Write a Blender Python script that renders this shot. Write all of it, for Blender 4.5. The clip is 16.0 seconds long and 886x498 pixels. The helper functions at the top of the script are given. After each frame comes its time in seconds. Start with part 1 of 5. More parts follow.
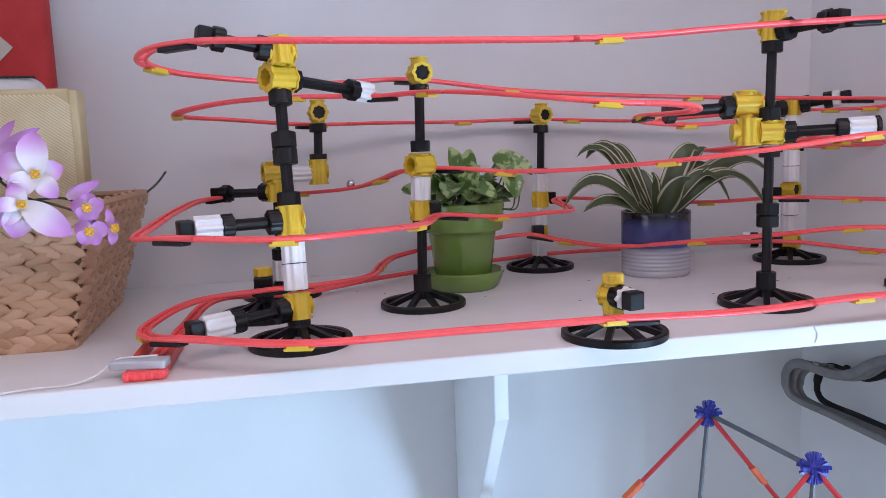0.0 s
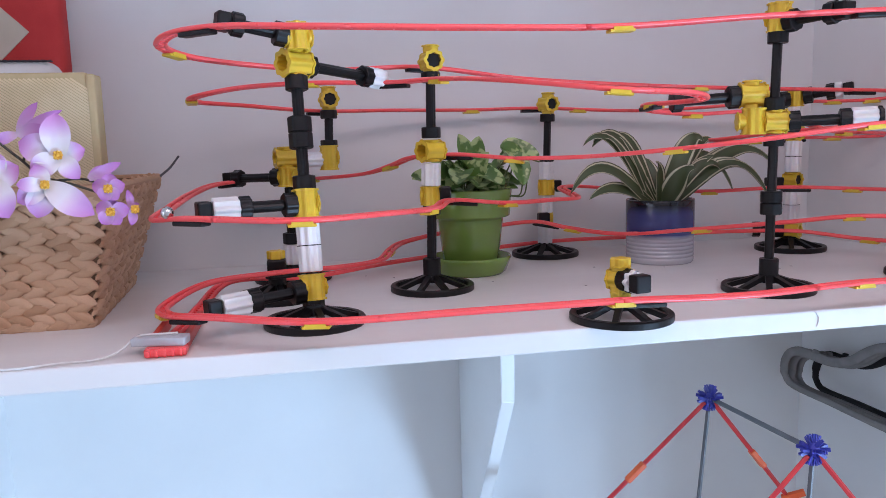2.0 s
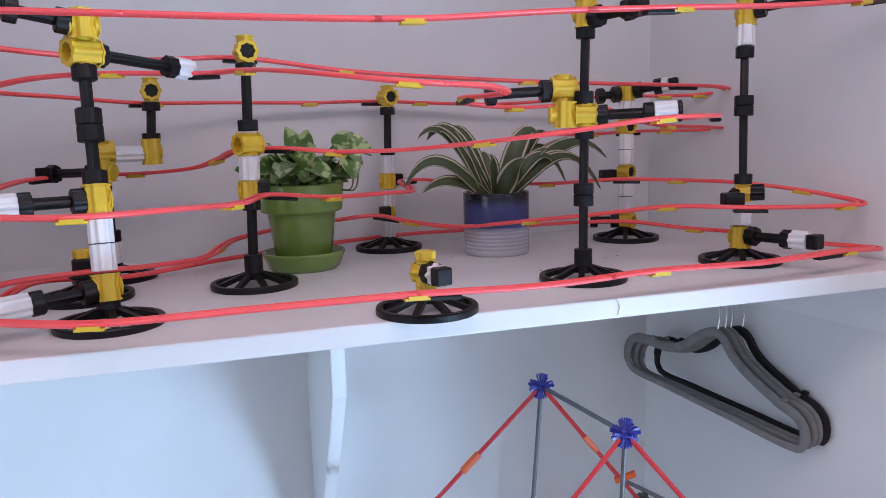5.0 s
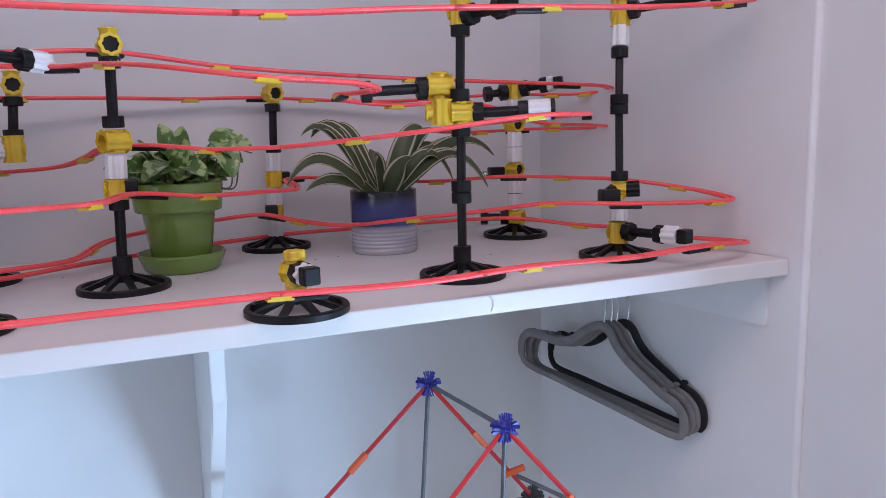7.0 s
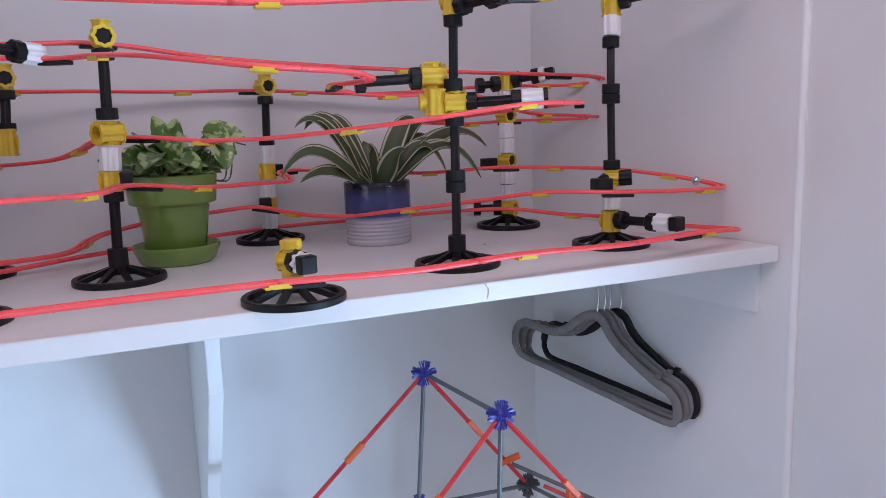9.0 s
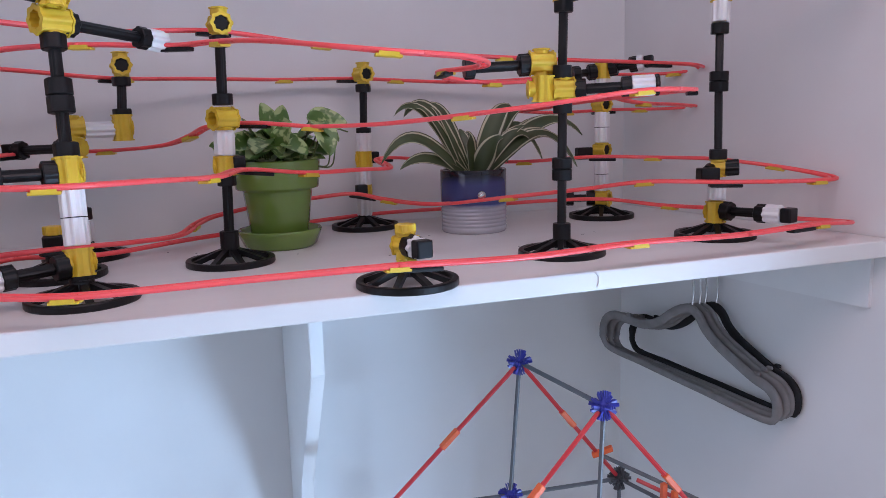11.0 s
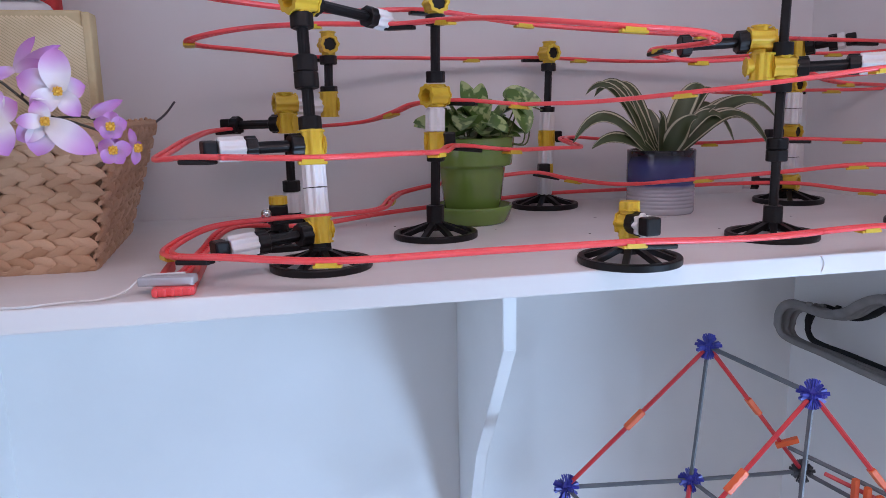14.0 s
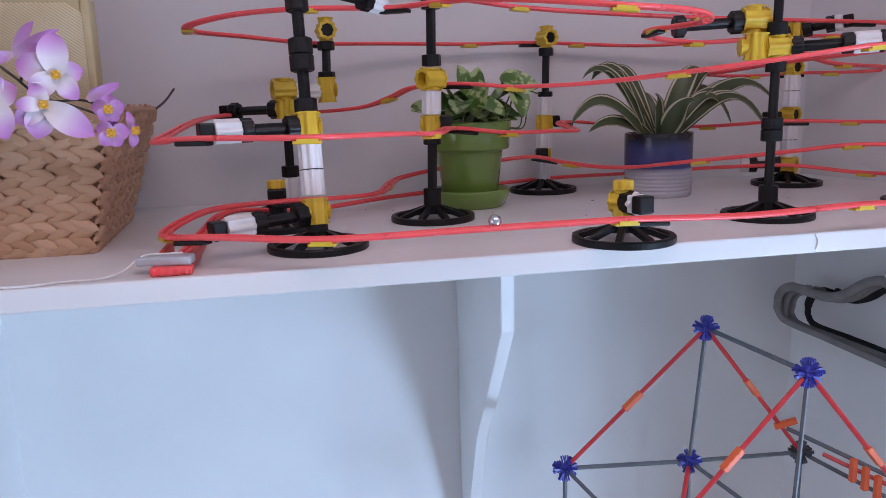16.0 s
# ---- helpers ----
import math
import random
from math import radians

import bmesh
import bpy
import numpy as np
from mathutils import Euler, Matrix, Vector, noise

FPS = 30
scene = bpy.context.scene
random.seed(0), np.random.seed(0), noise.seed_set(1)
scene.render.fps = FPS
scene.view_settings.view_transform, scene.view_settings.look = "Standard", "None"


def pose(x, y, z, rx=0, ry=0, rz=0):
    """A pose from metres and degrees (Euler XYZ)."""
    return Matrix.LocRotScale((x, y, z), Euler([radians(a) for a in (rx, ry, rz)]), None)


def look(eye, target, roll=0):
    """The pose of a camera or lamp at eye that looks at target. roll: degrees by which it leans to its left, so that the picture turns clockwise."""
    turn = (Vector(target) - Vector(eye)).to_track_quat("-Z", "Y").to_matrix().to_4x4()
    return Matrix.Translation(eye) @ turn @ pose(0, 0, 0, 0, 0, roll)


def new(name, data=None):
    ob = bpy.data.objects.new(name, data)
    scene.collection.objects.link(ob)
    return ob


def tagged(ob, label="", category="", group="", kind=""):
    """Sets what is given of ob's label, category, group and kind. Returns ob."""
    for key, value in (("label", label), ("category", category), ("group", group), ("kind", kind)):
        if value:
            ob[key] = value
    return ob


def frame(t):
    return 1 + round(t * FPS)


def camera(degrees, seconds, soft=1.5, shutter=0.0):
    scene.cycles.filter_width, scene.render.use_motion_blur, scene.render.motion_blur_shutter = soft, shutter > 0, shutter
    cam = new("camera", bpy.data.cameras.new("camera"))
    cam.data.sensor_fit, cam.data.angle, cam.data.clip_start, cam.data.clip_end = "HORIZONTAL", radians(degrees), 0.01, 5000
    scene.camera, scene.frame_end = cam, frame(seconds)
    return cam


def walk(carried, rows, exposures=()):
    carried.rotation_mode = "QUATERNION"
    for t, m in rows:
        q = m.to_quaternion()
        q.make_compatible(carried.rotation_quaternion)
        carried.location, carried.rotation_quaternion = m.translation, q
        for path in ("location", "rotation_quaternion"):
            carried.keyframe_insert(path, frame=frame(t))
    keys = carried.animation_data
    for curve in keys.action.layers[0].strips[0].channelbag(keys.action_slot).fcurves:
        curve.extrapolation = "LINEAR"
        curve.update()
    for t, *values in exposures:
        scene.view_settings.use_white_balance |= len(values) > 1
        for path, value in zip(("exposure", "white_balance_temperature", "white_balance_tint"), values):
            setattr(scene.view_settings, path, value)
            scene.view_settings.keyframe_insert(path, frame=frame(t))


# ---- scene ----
cam = camera(60.8, 16.0, soft=0.75)
PATH = [
    (0, (-0.297, -0.665, 1.79), (0.061, 1.285, 1.529), -2.1),
    (0.5, (-0.309, -0.668, 1.788), (0.031, 1.285, 1.523), -1.9),
    (1, (-0.316, -0.672, 1.787), (0.025, 1.28, 1.516), -1.5),
    (1.5, (-0.322, -0.676, 1.787), (0.033, 1.272, 1.509), -1.4),
    (2, (-0.315, -0.681, 1.784), (0.048, 1.265, 1.502), -1.6),
    (2.5, (-0.302, -0.684, 1.783), (0.081, 1.258, 1.496), -1.9),
    (3, (-0.286, -0.684, 1.782), (0.125, 1.252, 1.49), -1.9),
    (3.5, (-0.263, -0.686, 1.781), (0.191, 1.239, 1.484), -1.9),
    (4, (-0.244, -0.689, 1.781), (0.257, 1.223, 1.478), -1.8),
    (4.5, (-0.227, -0.694, 1.782), (0.316, 1.206, 1.476), -1.5),
    (5, (-0.206, -0.699, 1.78), (0.379, 1.189, 1.476), -1.6),
    (5.2, (-0.197, -0.702, 1.781), (0.407, 1.18, 1.475), -1.6),
    (7.3, (-0.15, -0.714, 1.777), (0.635, 1.098, 1.46), -1.6),
    (8, (-0.147, -0.718, 1.774), (0.651, 1.088, 1.452), -1.9),
    (10.3, (-0.187, -0.702, 1.768), (0.557, 1.123, 1.43), -1.6),
    (10.5, (-0.19, -0.698, 1.772), (0.531, 1.135, 1.424), -1.4),
    (11, (-0.215, -0.695, 1.764), (0.44, 1.164, 1.428), -1.6),
    (11.5, (-0.23, -0.693, 1.765), (0.351, 1.19, 1.42), -1.8),
    (12, (-0.252, -0.689, 1.762), (0.264, 1.212, 1.414), -1.8),
    (12.5, (-0.275, -0.684, 1.759), (0.198, 1.227, 1.411), -1.7),
    (13, (-0.311, -0.672, 1.761), (0.146, 1.241, 1.401), -1.5),
    (13.5, (-0.327, -0.672, 1.759), (0.093, 1.25, 1.396), -1.3),
    (14, (-0.341, -0.673, 1.76), (0.063, 1.25, 1.389), -1.2),
    (14.5, (-0.344, -0.681, 1.752), (0.036, 1.249, 1.389), -1.1),
    (15, (-0.352, -0.674, 1.755), (0.027, 1.253, 1.375), -1.1),
    (15.5, (-0.35, -0.674, 1.751), (0.034, 1.251, 1.368), -1.3),
    (16, (-0.332, -0.685, 1.747), (0.054, 1.24, 1.361), -1.7),
]
walk(cam, [(t, look(eye, target, roll)) for t, eye, target, roll in PATH], exposures=((0.0, -0.24, 6400, 26), (5.0, -0.37, 6400, 28), (8.0, -0.46, 6400, 29), (12.0, -0.46, 6400, 30), (16.0, -0.60, 6500, 32)))

SHELF = 1.60      # height of the shelf's top
WALL = 0.52       # face of the closet's back wall; the shelf's front edge is y = 0

# ---- world and light ----
world = bpy.data.worlds.new("world")
scene.world = world
world.use_nodes = True
wn = world.node_tree
sky = wn.nodes.new("ShaderNodeTexSky")
sky.sky_type, sky.sun_disc, sky.sun_elevation, sky.sun_rotation = "NISHITA", False, radians(40), radians(200)
wn.nodes["Background"].inputs[1].default_value = 0.1
wn.links.new(sky.outputs[0], wn.nodes["Background"].inputs[0])


def area_lamp(name, eye, target, w, h, power, colour):
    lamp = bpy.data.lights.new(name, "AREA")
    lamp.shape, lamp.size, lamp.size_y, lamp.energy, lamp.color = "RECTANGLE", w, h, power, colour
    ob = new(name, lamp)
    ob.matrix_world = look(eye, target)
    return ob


# cool daylight through a window behind the camera to the right; a warm ceiling lamp over the closet's front
area_lamp("window_daylight", (1.56, -1.62, 0.30), (1.56, 0.0, 0.30), 0.95, 0.50, 138, (0.42, 0.735, 1.0))
# fill lamp added at the unseen west wall to brighten the closet's right side
area_lamp("west_fill_light", (-2.18, -1.0, 1.55), (0.0, -1.0, 1.55), 1.2, 1.2, 8.0, (0.72, 0.86, 1.0))
area_lamp("ceiling_lamp_light", (-0.06, -0.66, 2.46), (-0.06, -0.66, 0.0), 1.1, 0.55, 9.0, (0.985, 0.775, 0.765))

# ---- materials ----
def nodes_of(name):
    m = bpy.data.materials.new(name)
    m.use_nodes = True
    return m, m.node_tree, m.node_tree.nodes["Principled BSDF"]


def mixed(t, fac, a, b):
    """A colour mix driven by fac (a socket)."""
    n = t.nodes.new("ShaderNodeMix")
    n.data_type = "RGBA"
    n.inputs[6].default_value, n.inputs[7].default_value = (*a, 1), (*b, 1)
    t.links.new(fac, n.inputs[0])
    return n


def noise_of(t, scale, detail=3.0, stretch=None):
    co = t.nodes.new("ShaderNodeTexCoord")
    n = t.nodes.new("ShaderNodeTexNoise")
    n.inputs["Scale"].default_value, n.inputs["Detail"].default_value = scale, detail
    if stretch:
        mp = t.nodes.new("ShaderNodeMapping")
        mp.inputs["Scale"].default_value = stretch
        t.links.new(co.outputs["Object"], mp.inputs[0])
        t.links.new(mp.outputs[0], n.inputs["Vector"])
    else:
        t.links.new(co.outputs["Object"], n.inputs["Vector"])
    return n


def ramp(t, fac, lo, hi):
    r = t.nodes.new("ShaderNodeMapRange")
    r.inputs["From Min"].default_value, r.inputs["From Max"].default_value = lo, hi
    t.links.new(fac, r.inputs["Value"])
    return r.outputs[0]


def bump(t, p, height, strength, distance):
    b = t.nodes.new("ShaderNodeBump")
    b.inputs["Strength"].default_value, b.inputs["Distance"].default_value = strength, distance
    t.links.new(height, b.inputs["Height"])
    t.links.new(b.outputs[0], p.inputs["Normal"])


def surface(name, a, b, rough=0.5, scale=30.0, fine=400.0, relief=0.0, metal=0.0, stretch=None, spread=0.08, coat=0.0, subsurface=0.0):
    """Two tones blended at a coarse scale, with a fine grain in roughness and relief."""
    m, t, p = nodes_of(name)
    big = noise_of(t, scale, 4.0, stretch)
    mx = mixed(t, ramp(t, big.outputs[0], 0.3, 0.7), a, b)
    t.links.new(mx.outputs[2], p.inputs["Base Color"])
    small = noise_of(t, fine, 3.0, stretch)
    r = t.nodes.new("ShaderNodeMapRange")
    r.inputs["To Min"].default_value, r.inputs["To Max"].default_value = max(rough - spread, 0.02), min(rough + spread, 1)
    t.links.new(small.outputs[0], r.inputs["Value"])
    t.links.new(r.outputs[0], p.inputs["Roughness"])
    p.inputs["Metallic"].default_value = metal
    p.inputs["Coat Weight"].default_value = coat
    p.inputs["Subsurface Weight"].default_value = subsurface
    p.inputs["Subsurface Radius"].default_value = (0.004, 0.002, 0.001)
    if relief:
        bump(t, p, small.outputs[0], relief, 0.001)
    return m


def uv_ramp(name, stops, axis, rough=0.5, noise_amount=0.0, noise_scale=60.0, subsurface=0.0):
    """A colour ramp along one axis of a piece's own UVs."""
    m, t, p = nodes_of(name)
    uv = t.nodes.new("ShaderNodeUVMap")
    sep = t.nodes.new("ShaderNodeSeparateXYZ")
    t.links.new(uv.outputs[0], sep.inputs[0])
    fac = sep.outputs[axis]
    if noise_amount:
        n = noise_of(t, noise_scale, 3.0)
        ma = t.nodes.new("ShaderNodeMath")
        ma.operation = "MULTIPLY_ADD"
        ma.inputs[1].default_value = noise_amount
        t.links.new(n.outputs[0], ma.inputs[0])
        t.links.new(fac, ma.inputs[2])
        fac = ma.outputs[0]
    cr = t.nodes.new("ShaderNodeValToRGB")
    while len(cr.color_ramp.elements) < len(stops):
        cr.color_ramp.elements.new(0.5)
    for e, (pos, c) in zip(cr.color_ramp.elements, stops):
        e.position, e.color = pos, (*c, 1)
    t.links.new(fac, cr.inputs[0])
    t.links.new(cr.outputs[0], p.inputs["Base Color"])
    p.inputs["Roughness"].default_value = rough
    p.inputs["Subsurface Weight"].default_value = subsurface
    p.inputs["Subsurface Radius"].default_value = (0.004, 0.003, 0.002)
    return m


def patchy(name, a, b, scale, lo, hi, rough):
    """Blotches with firm edges."""
    m, t, p = nodes_of(name)
    n = noise_of(t, scale, 2.0)
    mx = mixed(t, ramp(t, n.outputs[0], lo, hi), a, b)
    t.links.new(mx.outputs[2], p.inputs["Base Color"])
    p.inputs["Roughness"].default_value = rough
    return m


def varied(name, a, b, rough, scale, relief=0.3):
    """Every piece takes a tone of its own between a and b, with fibre grain."""
    m, t, p = nodes_of(name)
    info = t.nodes.new("ShaderNodeObjectInfo")
    geo = t.nodes.new("ShaderNodeNewGeometry")
    add = t.nodes.new("ShaderNodeMath")
    add.operation = "ADD"
    t.links.new(info.outputs["Random"], add.inputs[0])
    t.links.new(geo.outputs["Random Per Island"], add.inputs[1])
    fr = t.nodes.new("ShaderNodeMath")
    fr.operation = "FRACT"
    t.links.new(add.outputs[0], fr.inputs[0])
    mx = mixed(t, fr.outputs[0], a, b)
    n = noise_of(t, scale, 4.0, (1, 1, 5))
    dk = t.nodes.new("ShaderNodeMix")
    dk.data_type, dk.blend_type = "RGBA", "MULTIPLY"
    dk.inputs[0].default_value = 0.35
    t.links.new(mx.outputs[2], dk.inputs[6])
    t.links.new(n.outputs[0], dk.inputs[7])
    t.links.new(dk.outputs[2], p.inputs["Base Color"])
    p.inputs["Roughness"].default_value = rough
    bump(t, p, n.outputs[0], relief, 0.001)
    return m


WALL_PAINT = surface("wall_paint", (0.74, 0.73, 0.72), (0.80, 0.79, 0.78), 0.75, 4.0, 260.0, 0.06)
SHELF_PAINT = surface("shelf_paint", (0.72, 0.70, 0.68), (0.78, 0.77, 0.75), 0.42, 6.0, 120.0, 0.08, stretch=(0.3, 2, 2), spread=0.12)
TRIM_PAINT = surface("trim_paint", (0.78, 0.78, 0.77), (0.83, 0.83, 0.82), 0.4, 8.0, 150.0, 0.05)
FLOOR_WOOD = surface("floor_wood", (0.28, 0.18, 0.10), (0.36, 0.24, 0.14), 0.45, 3.0, 60.0, 0.05, stretch=(8, 1, 1))
BLACK = surface("black_plastic", (0.004, 0.004, 0.0045), (0.007, 0.007, 0.0075), 0.40, 40.0, 300.0, 0.02)
BLACK.node_tree.nodes["Principled BSDF"].inputs["Specular IOR Level"].default_value = 0.32
YELLOW = surface("yellow_plastic", (0.67, 0.445, 0.026), (0.75, 0.51, 0.040), 0.38, 50.0, 300.0, 0.02, subsurface=0.1)
WHITE = surface("white_plastic", (0.74, 0.74, 0.73), (0.80, 0.80, 0.79), 0.4, 40.0, 300.0, 0.02, subsurface=0.1)
RED = surface("coral_plastic", (1.0, 0.100, 0.102), (1.0, 0.122, 0.122), 0.30, 30.0, 300.0, 0.0, subsurface=0.25)
RED_DARK = surface("red_plastic", (0.62, 0.05, 0.04), (0.72, 0.07, 0.05), 0.38, 30.0, 300.0, 0.0)
ROD_RED = surface("rod_red_plastic", (0.60, 0.03, 0.04), (0.68, 0.05, 0.05), 0.35, 40.0, 300.0)
ROD_GREY = surface("rod_grey_plastic", (0.095, 0.105, 0.115), (0.13, 0.14, 0.15), 0.5, 40.0, 300.0)
ORANGE = surface("orange_plastic", (0.80, 0.11, 0.025), (0.88, 0.15, 0.035), 0.5, 40.0, 300.0)
BLUE = surface("blue_plastic", (0.035, 0.04, 0.30), (0.05, 0.055, 0.38), 0.4, 60.0, 300.0)
DARK_GREY = surface("dark_grey_plastic", (0.06, 0.06, 0.065), (0.08, 0.08, 0.085), 0.45, 60.0, 300.0)
STEEL = surface("steel", (0.62, 0.62, 0.62), (0.70, 0.70, 0.70), 0.12, 60.0, 300.0, metal=1.0, spread=0.04)
GREY_BOX = surface("grey_plastic", (0.42, 0.43, 0.45), (0.48, 0.49, 0.51), 0.45, 60.0, 300.0)
CORD = surface("cord_white", (0.72, 0.71, 0.68), (0.8, 0.79, 0.76), 0.7, 200.0, 900.0, 0.2)
VELVET = surface("grey_velvet", (0.20, 0.19, 0.185), (0.25, 0.235, 0.23), 0.9, 60.0, 1500.0, 0.25)
VELVET_BLACK = surface("black_velvet", (0.010, 0.010, 0.012), (0.016, 0.016, 0.018), 0.9, 60.0, 1500.0, 0.25)
GREEN_GLAZE = surface("green_glaze", (0.140, 0.245, 0.040), (0.170, 0.285, 0.055), 0.2, 14.0, 90.0, 0.03, coat=0.5)
SOIL = surface("soil", (0.02, 0.014, 0.01), (0.05, 0.035, 0.025), 0.95, 120.0, 500.0, 0.8)
POT_GLAZE = uv_ramp("blue_grey_glaze", [(0.0, (0.50, 0.49, 0.51)), (0.44, (0.46, 0.46, 0.51)), (0.49, (0.065, 0.085, 0.24)),
                                        (0.80, (0.045, 0.055, 0.17)), (0.93, (0.012, 0.012, 0.025)), (1.0, (0.01, 0.01, 0.014))], 1, 0.09, 0.05, 25.0)
STEM = surface("stem_green", (0.07, 0.11, 0.03), (0.10, 0.14, 0.04), 0.5, 80.0, 300.0)
STEM_BROWN = surface("stem_brown", (0.05, 0.045, 0.03), (0.08, 0.075, 0.045), 0.6, 80.0, 300.0)
POTHOS = patchy("variegated_leaf", (0.075, 0.165, 0.030), (0.36, 0.46, 0.19), 65.0, 0.50, 0.57, 0.35)
STRIPED = uv_ramp("striped_leaf", [(0.0, (0.06, 0.06, 0.03)), (0.045, (0.10, 0.10, 0.05)), (0.06, (0.50, 0.48, 0.34)), (0.13, (0.47, 0.45, 0.30)), (0.16, (0.045, 0.065, 0.022)), (0.45, (0.062, 0.088, 0.034)),
                                   (0.55, (0.062, 0.088, 0.034)), (0.84, (0.045, 0.065, 0.022)), (0.87, (0.47, 0.45, 0.30)), (0.94, (0.50, 0.48, 0.34)), (0.955, (0.10, 0.10, 0.05)), (1.0, (0.06, 0.06, 0.03))], 0, 0.42, 0.03, 60.0, 0.1)
PETAL = uv_ramp("orchid_petal", [(0.0, (0.78, 0.74, 0.70)), (0.45, (0.80, 0.72, 0.78)), (0.75, (0.64, 0.36, 0.64)), (1.0, (0.52, 0.20, 0.50))], 1, 0.55, 0.10, 40.0, 0.2)
PETAL_DEEP = uv_ramp("orchid_petal_deep", [(0.0, (0.72, 0.60, 0.70)), (0.35, (0.60, 0.34, 0.62)), (1.0, (0.46, 0.16, 0.48))], 1, 0.55, 0.10, 40.0, 0.2)
FLOWER_HEART = surface("flower_heart", (0.75, 0.38, 0.03), (0.82, 0.48, 0.06), 0.6, 200.0, 600.0, 0.4)
SEAGRASS = varied("seagrass", (0.62, 0.36, 0.20), (0.82, 0.53, 0.33), 0.6, 150.0)
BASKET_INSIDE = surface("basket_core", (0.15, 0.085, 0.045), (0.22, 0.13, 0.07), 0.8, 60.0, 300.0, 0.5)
STRAW = surface("straw_weave", (0.78, 0.61, 0.36), (0.86, 0.71, 0.46), 0.7, 30.0, 500.0, 0.5)
STRAW_DARK = surface("straw_weave_dark", (0.56, 0.43, 0.23), (0.64, 0.50, 0.28), 0.75, 30.0, 500.0, 0.5)
RED_CLOTH = surface("red_cloth", (0.46, 0.028, 0.025), (0.55, 0.04, 0.035), 0.85, 20.0, 900.0, 0.4)
SAND_CLOTH = surface("sand_cloth", (0.52, 0.44, 0.34), (0.60, 0.52, 0.42), 0.85, 20.0, 900.0, 0.4)
CLOTH_BLACK = surface("black_thread", (0.03, 0.03, 0.035), (0.05, 0.05, 0.06), 0.85, 20.0, 900.0, 0.4)
CLOTH_WHITE = surface("white_cloth", (0.66, 0.64, 0.62), (0.74, 0.72, 0.70), 0.85, 20.0, 900.0, 0.4)

# ---- mesh helpers ----
def part(name, bm, material, parent=None, label="", smooth=False):
    """Links a bmesh as one mesh object under a thing or a part."""
    me = bpy.data.meshes.new(name)
    bmesh.ops.recalc_face_normals(bm, faces=bm.faces[:])
    for f in bm.faces:
        f.smooth = smooth
    bm.to_mesh(me)
    bm.free()
    me.materials.append(material)
    ob = new(name, me)
    ob.parent = parent
    if label:
        tagged(ob, label)
    return ob


def thing(name, at, label, category, group="", kind=""):
    ob = new(name)
    ob.empty_display_size = 0.02
    ob.location = at
    ob["origin"] = list(at)
    return tagged(ob, label, category, group, kind)


def loc(parent, p):
    """A world place in the space of a thing."""
    return Vector(p) - Vector(parent["origin"])


def frame_of(axis):
    z = Vector(axis).normalized()
    ref = Vector((0, 0, 1)) if abs(z.z) < 0.9 else Vector((0, 1, 0))
    x = ref.cross(z).normalized()
    return x, z.cross(x), z


def box(bm, c, size, axes=None, taper=1.0):
    """A box round c; axes: its three directions."""
    ax = axes or (Vector((1, 0, 0)), Vector((0, 1, 0)), Vector((0, 0, 1)))
    c = Vector(c)
    v = []
    for k in (-1, 1):
        s = taper if k > 0 else 1.0
        for i, j in ((-1, -1), (1, -1), (1, 1), (-1, 1)):
            v.append(bm.verts.new(c + ax[0] * i * size[0] / 2 * s + ax[1] * j * size[1] / 2 * s + ax[2] * k * size[2] / 2))
    for f in ((0, 1, 2, 3), (4, 5, 6, 7), (0, 1, 5, 4), (1, 2, 6, 5), (2, 3, 7, 6), (3, 0, 4, 7)):
        bm.faces.new([v[i] for i in f])
    return v


def bevelled_box(c, size, r=0.0015, axes=None, seg=2):
    bm = bmesh.new()
    box(bm, c, size, axes)
    bmesh.ops.bevel(bm, geom=bm.edges[:], offset=r, segments=seg, affect="EDGES", profile=0.5)
    return bm


def rings(bm, centres, radii, frames, n, lobes=0, depth=0.0, cap=(True, True)):
    """A skin over rings; with lobes it is fluted."""
    rows = []
    for c, r, (x, y, _) in zip(centres, radii, frames):
        row = []
        for i in range(n):
            a = 2 * math.pi * i / n
            q = r * (1 + depth * math.cos(lobes * a)) if lobes else r
            row.append(bm.verts.new(Vector(c) + x * q * math.cos(a) + y * q * math.sin(a)))
        rows.append(row)
    for a, b in zip(rows, rows[1:]):
        for i in range(n):
            bm.faces.new((a[i], a[(i + 1) % n], b[(i + 1) % n], b[i]))
    if cap[0]:
        bm.faces.new(rows[0])
    if cap[1]:
        bm.faces.new(rows[-1])
    return rows


def cyl(bm, p0, p1, r0, r1=None, n=12, lobes=0, depth=0.0):
    f = frame_of(Vector(p1) - Vector(p0))
    r1 = r0 if r1 is None else r1
    e = (Vector(p1) - Vector(p0)).normalized() * min(0.0009, (Vector(p1) - Vector(p0)).length / 4)
    b = 0.0009 if r0 > 0.004 else 0.0003
    rings(bm, (Vector(p0), Vector(p0) + e, Vector(p1) - e, Vector(p1)), (r0 - b, r0, r1, r1 - b), (f,) * 4, n, lobes, depth)


def hollow(bm, p0, p1, r, bore, n=48, lobes=8, depth=0.07):
    """A fluted tube, open at both ends, closed by a web in its middle."""
    p0, p1 = Vector(p0), Vector(p1)
    f = frame_of(p1 - p0)
    mid = (p0 + p1) / 2
    w = (p1 - p0).normalized() * 0.002
    rings(bm, (mid - w, p0, p0, p0 + w, p0 + w, p1 - w, p1 - w, p1, p1, mid + w),
          (bore, bore, r * 1.12, r * 1.12, r, r, r * 1.12, r * 1.12, bore, bore), (f,) * 10, n, lobes, depth)


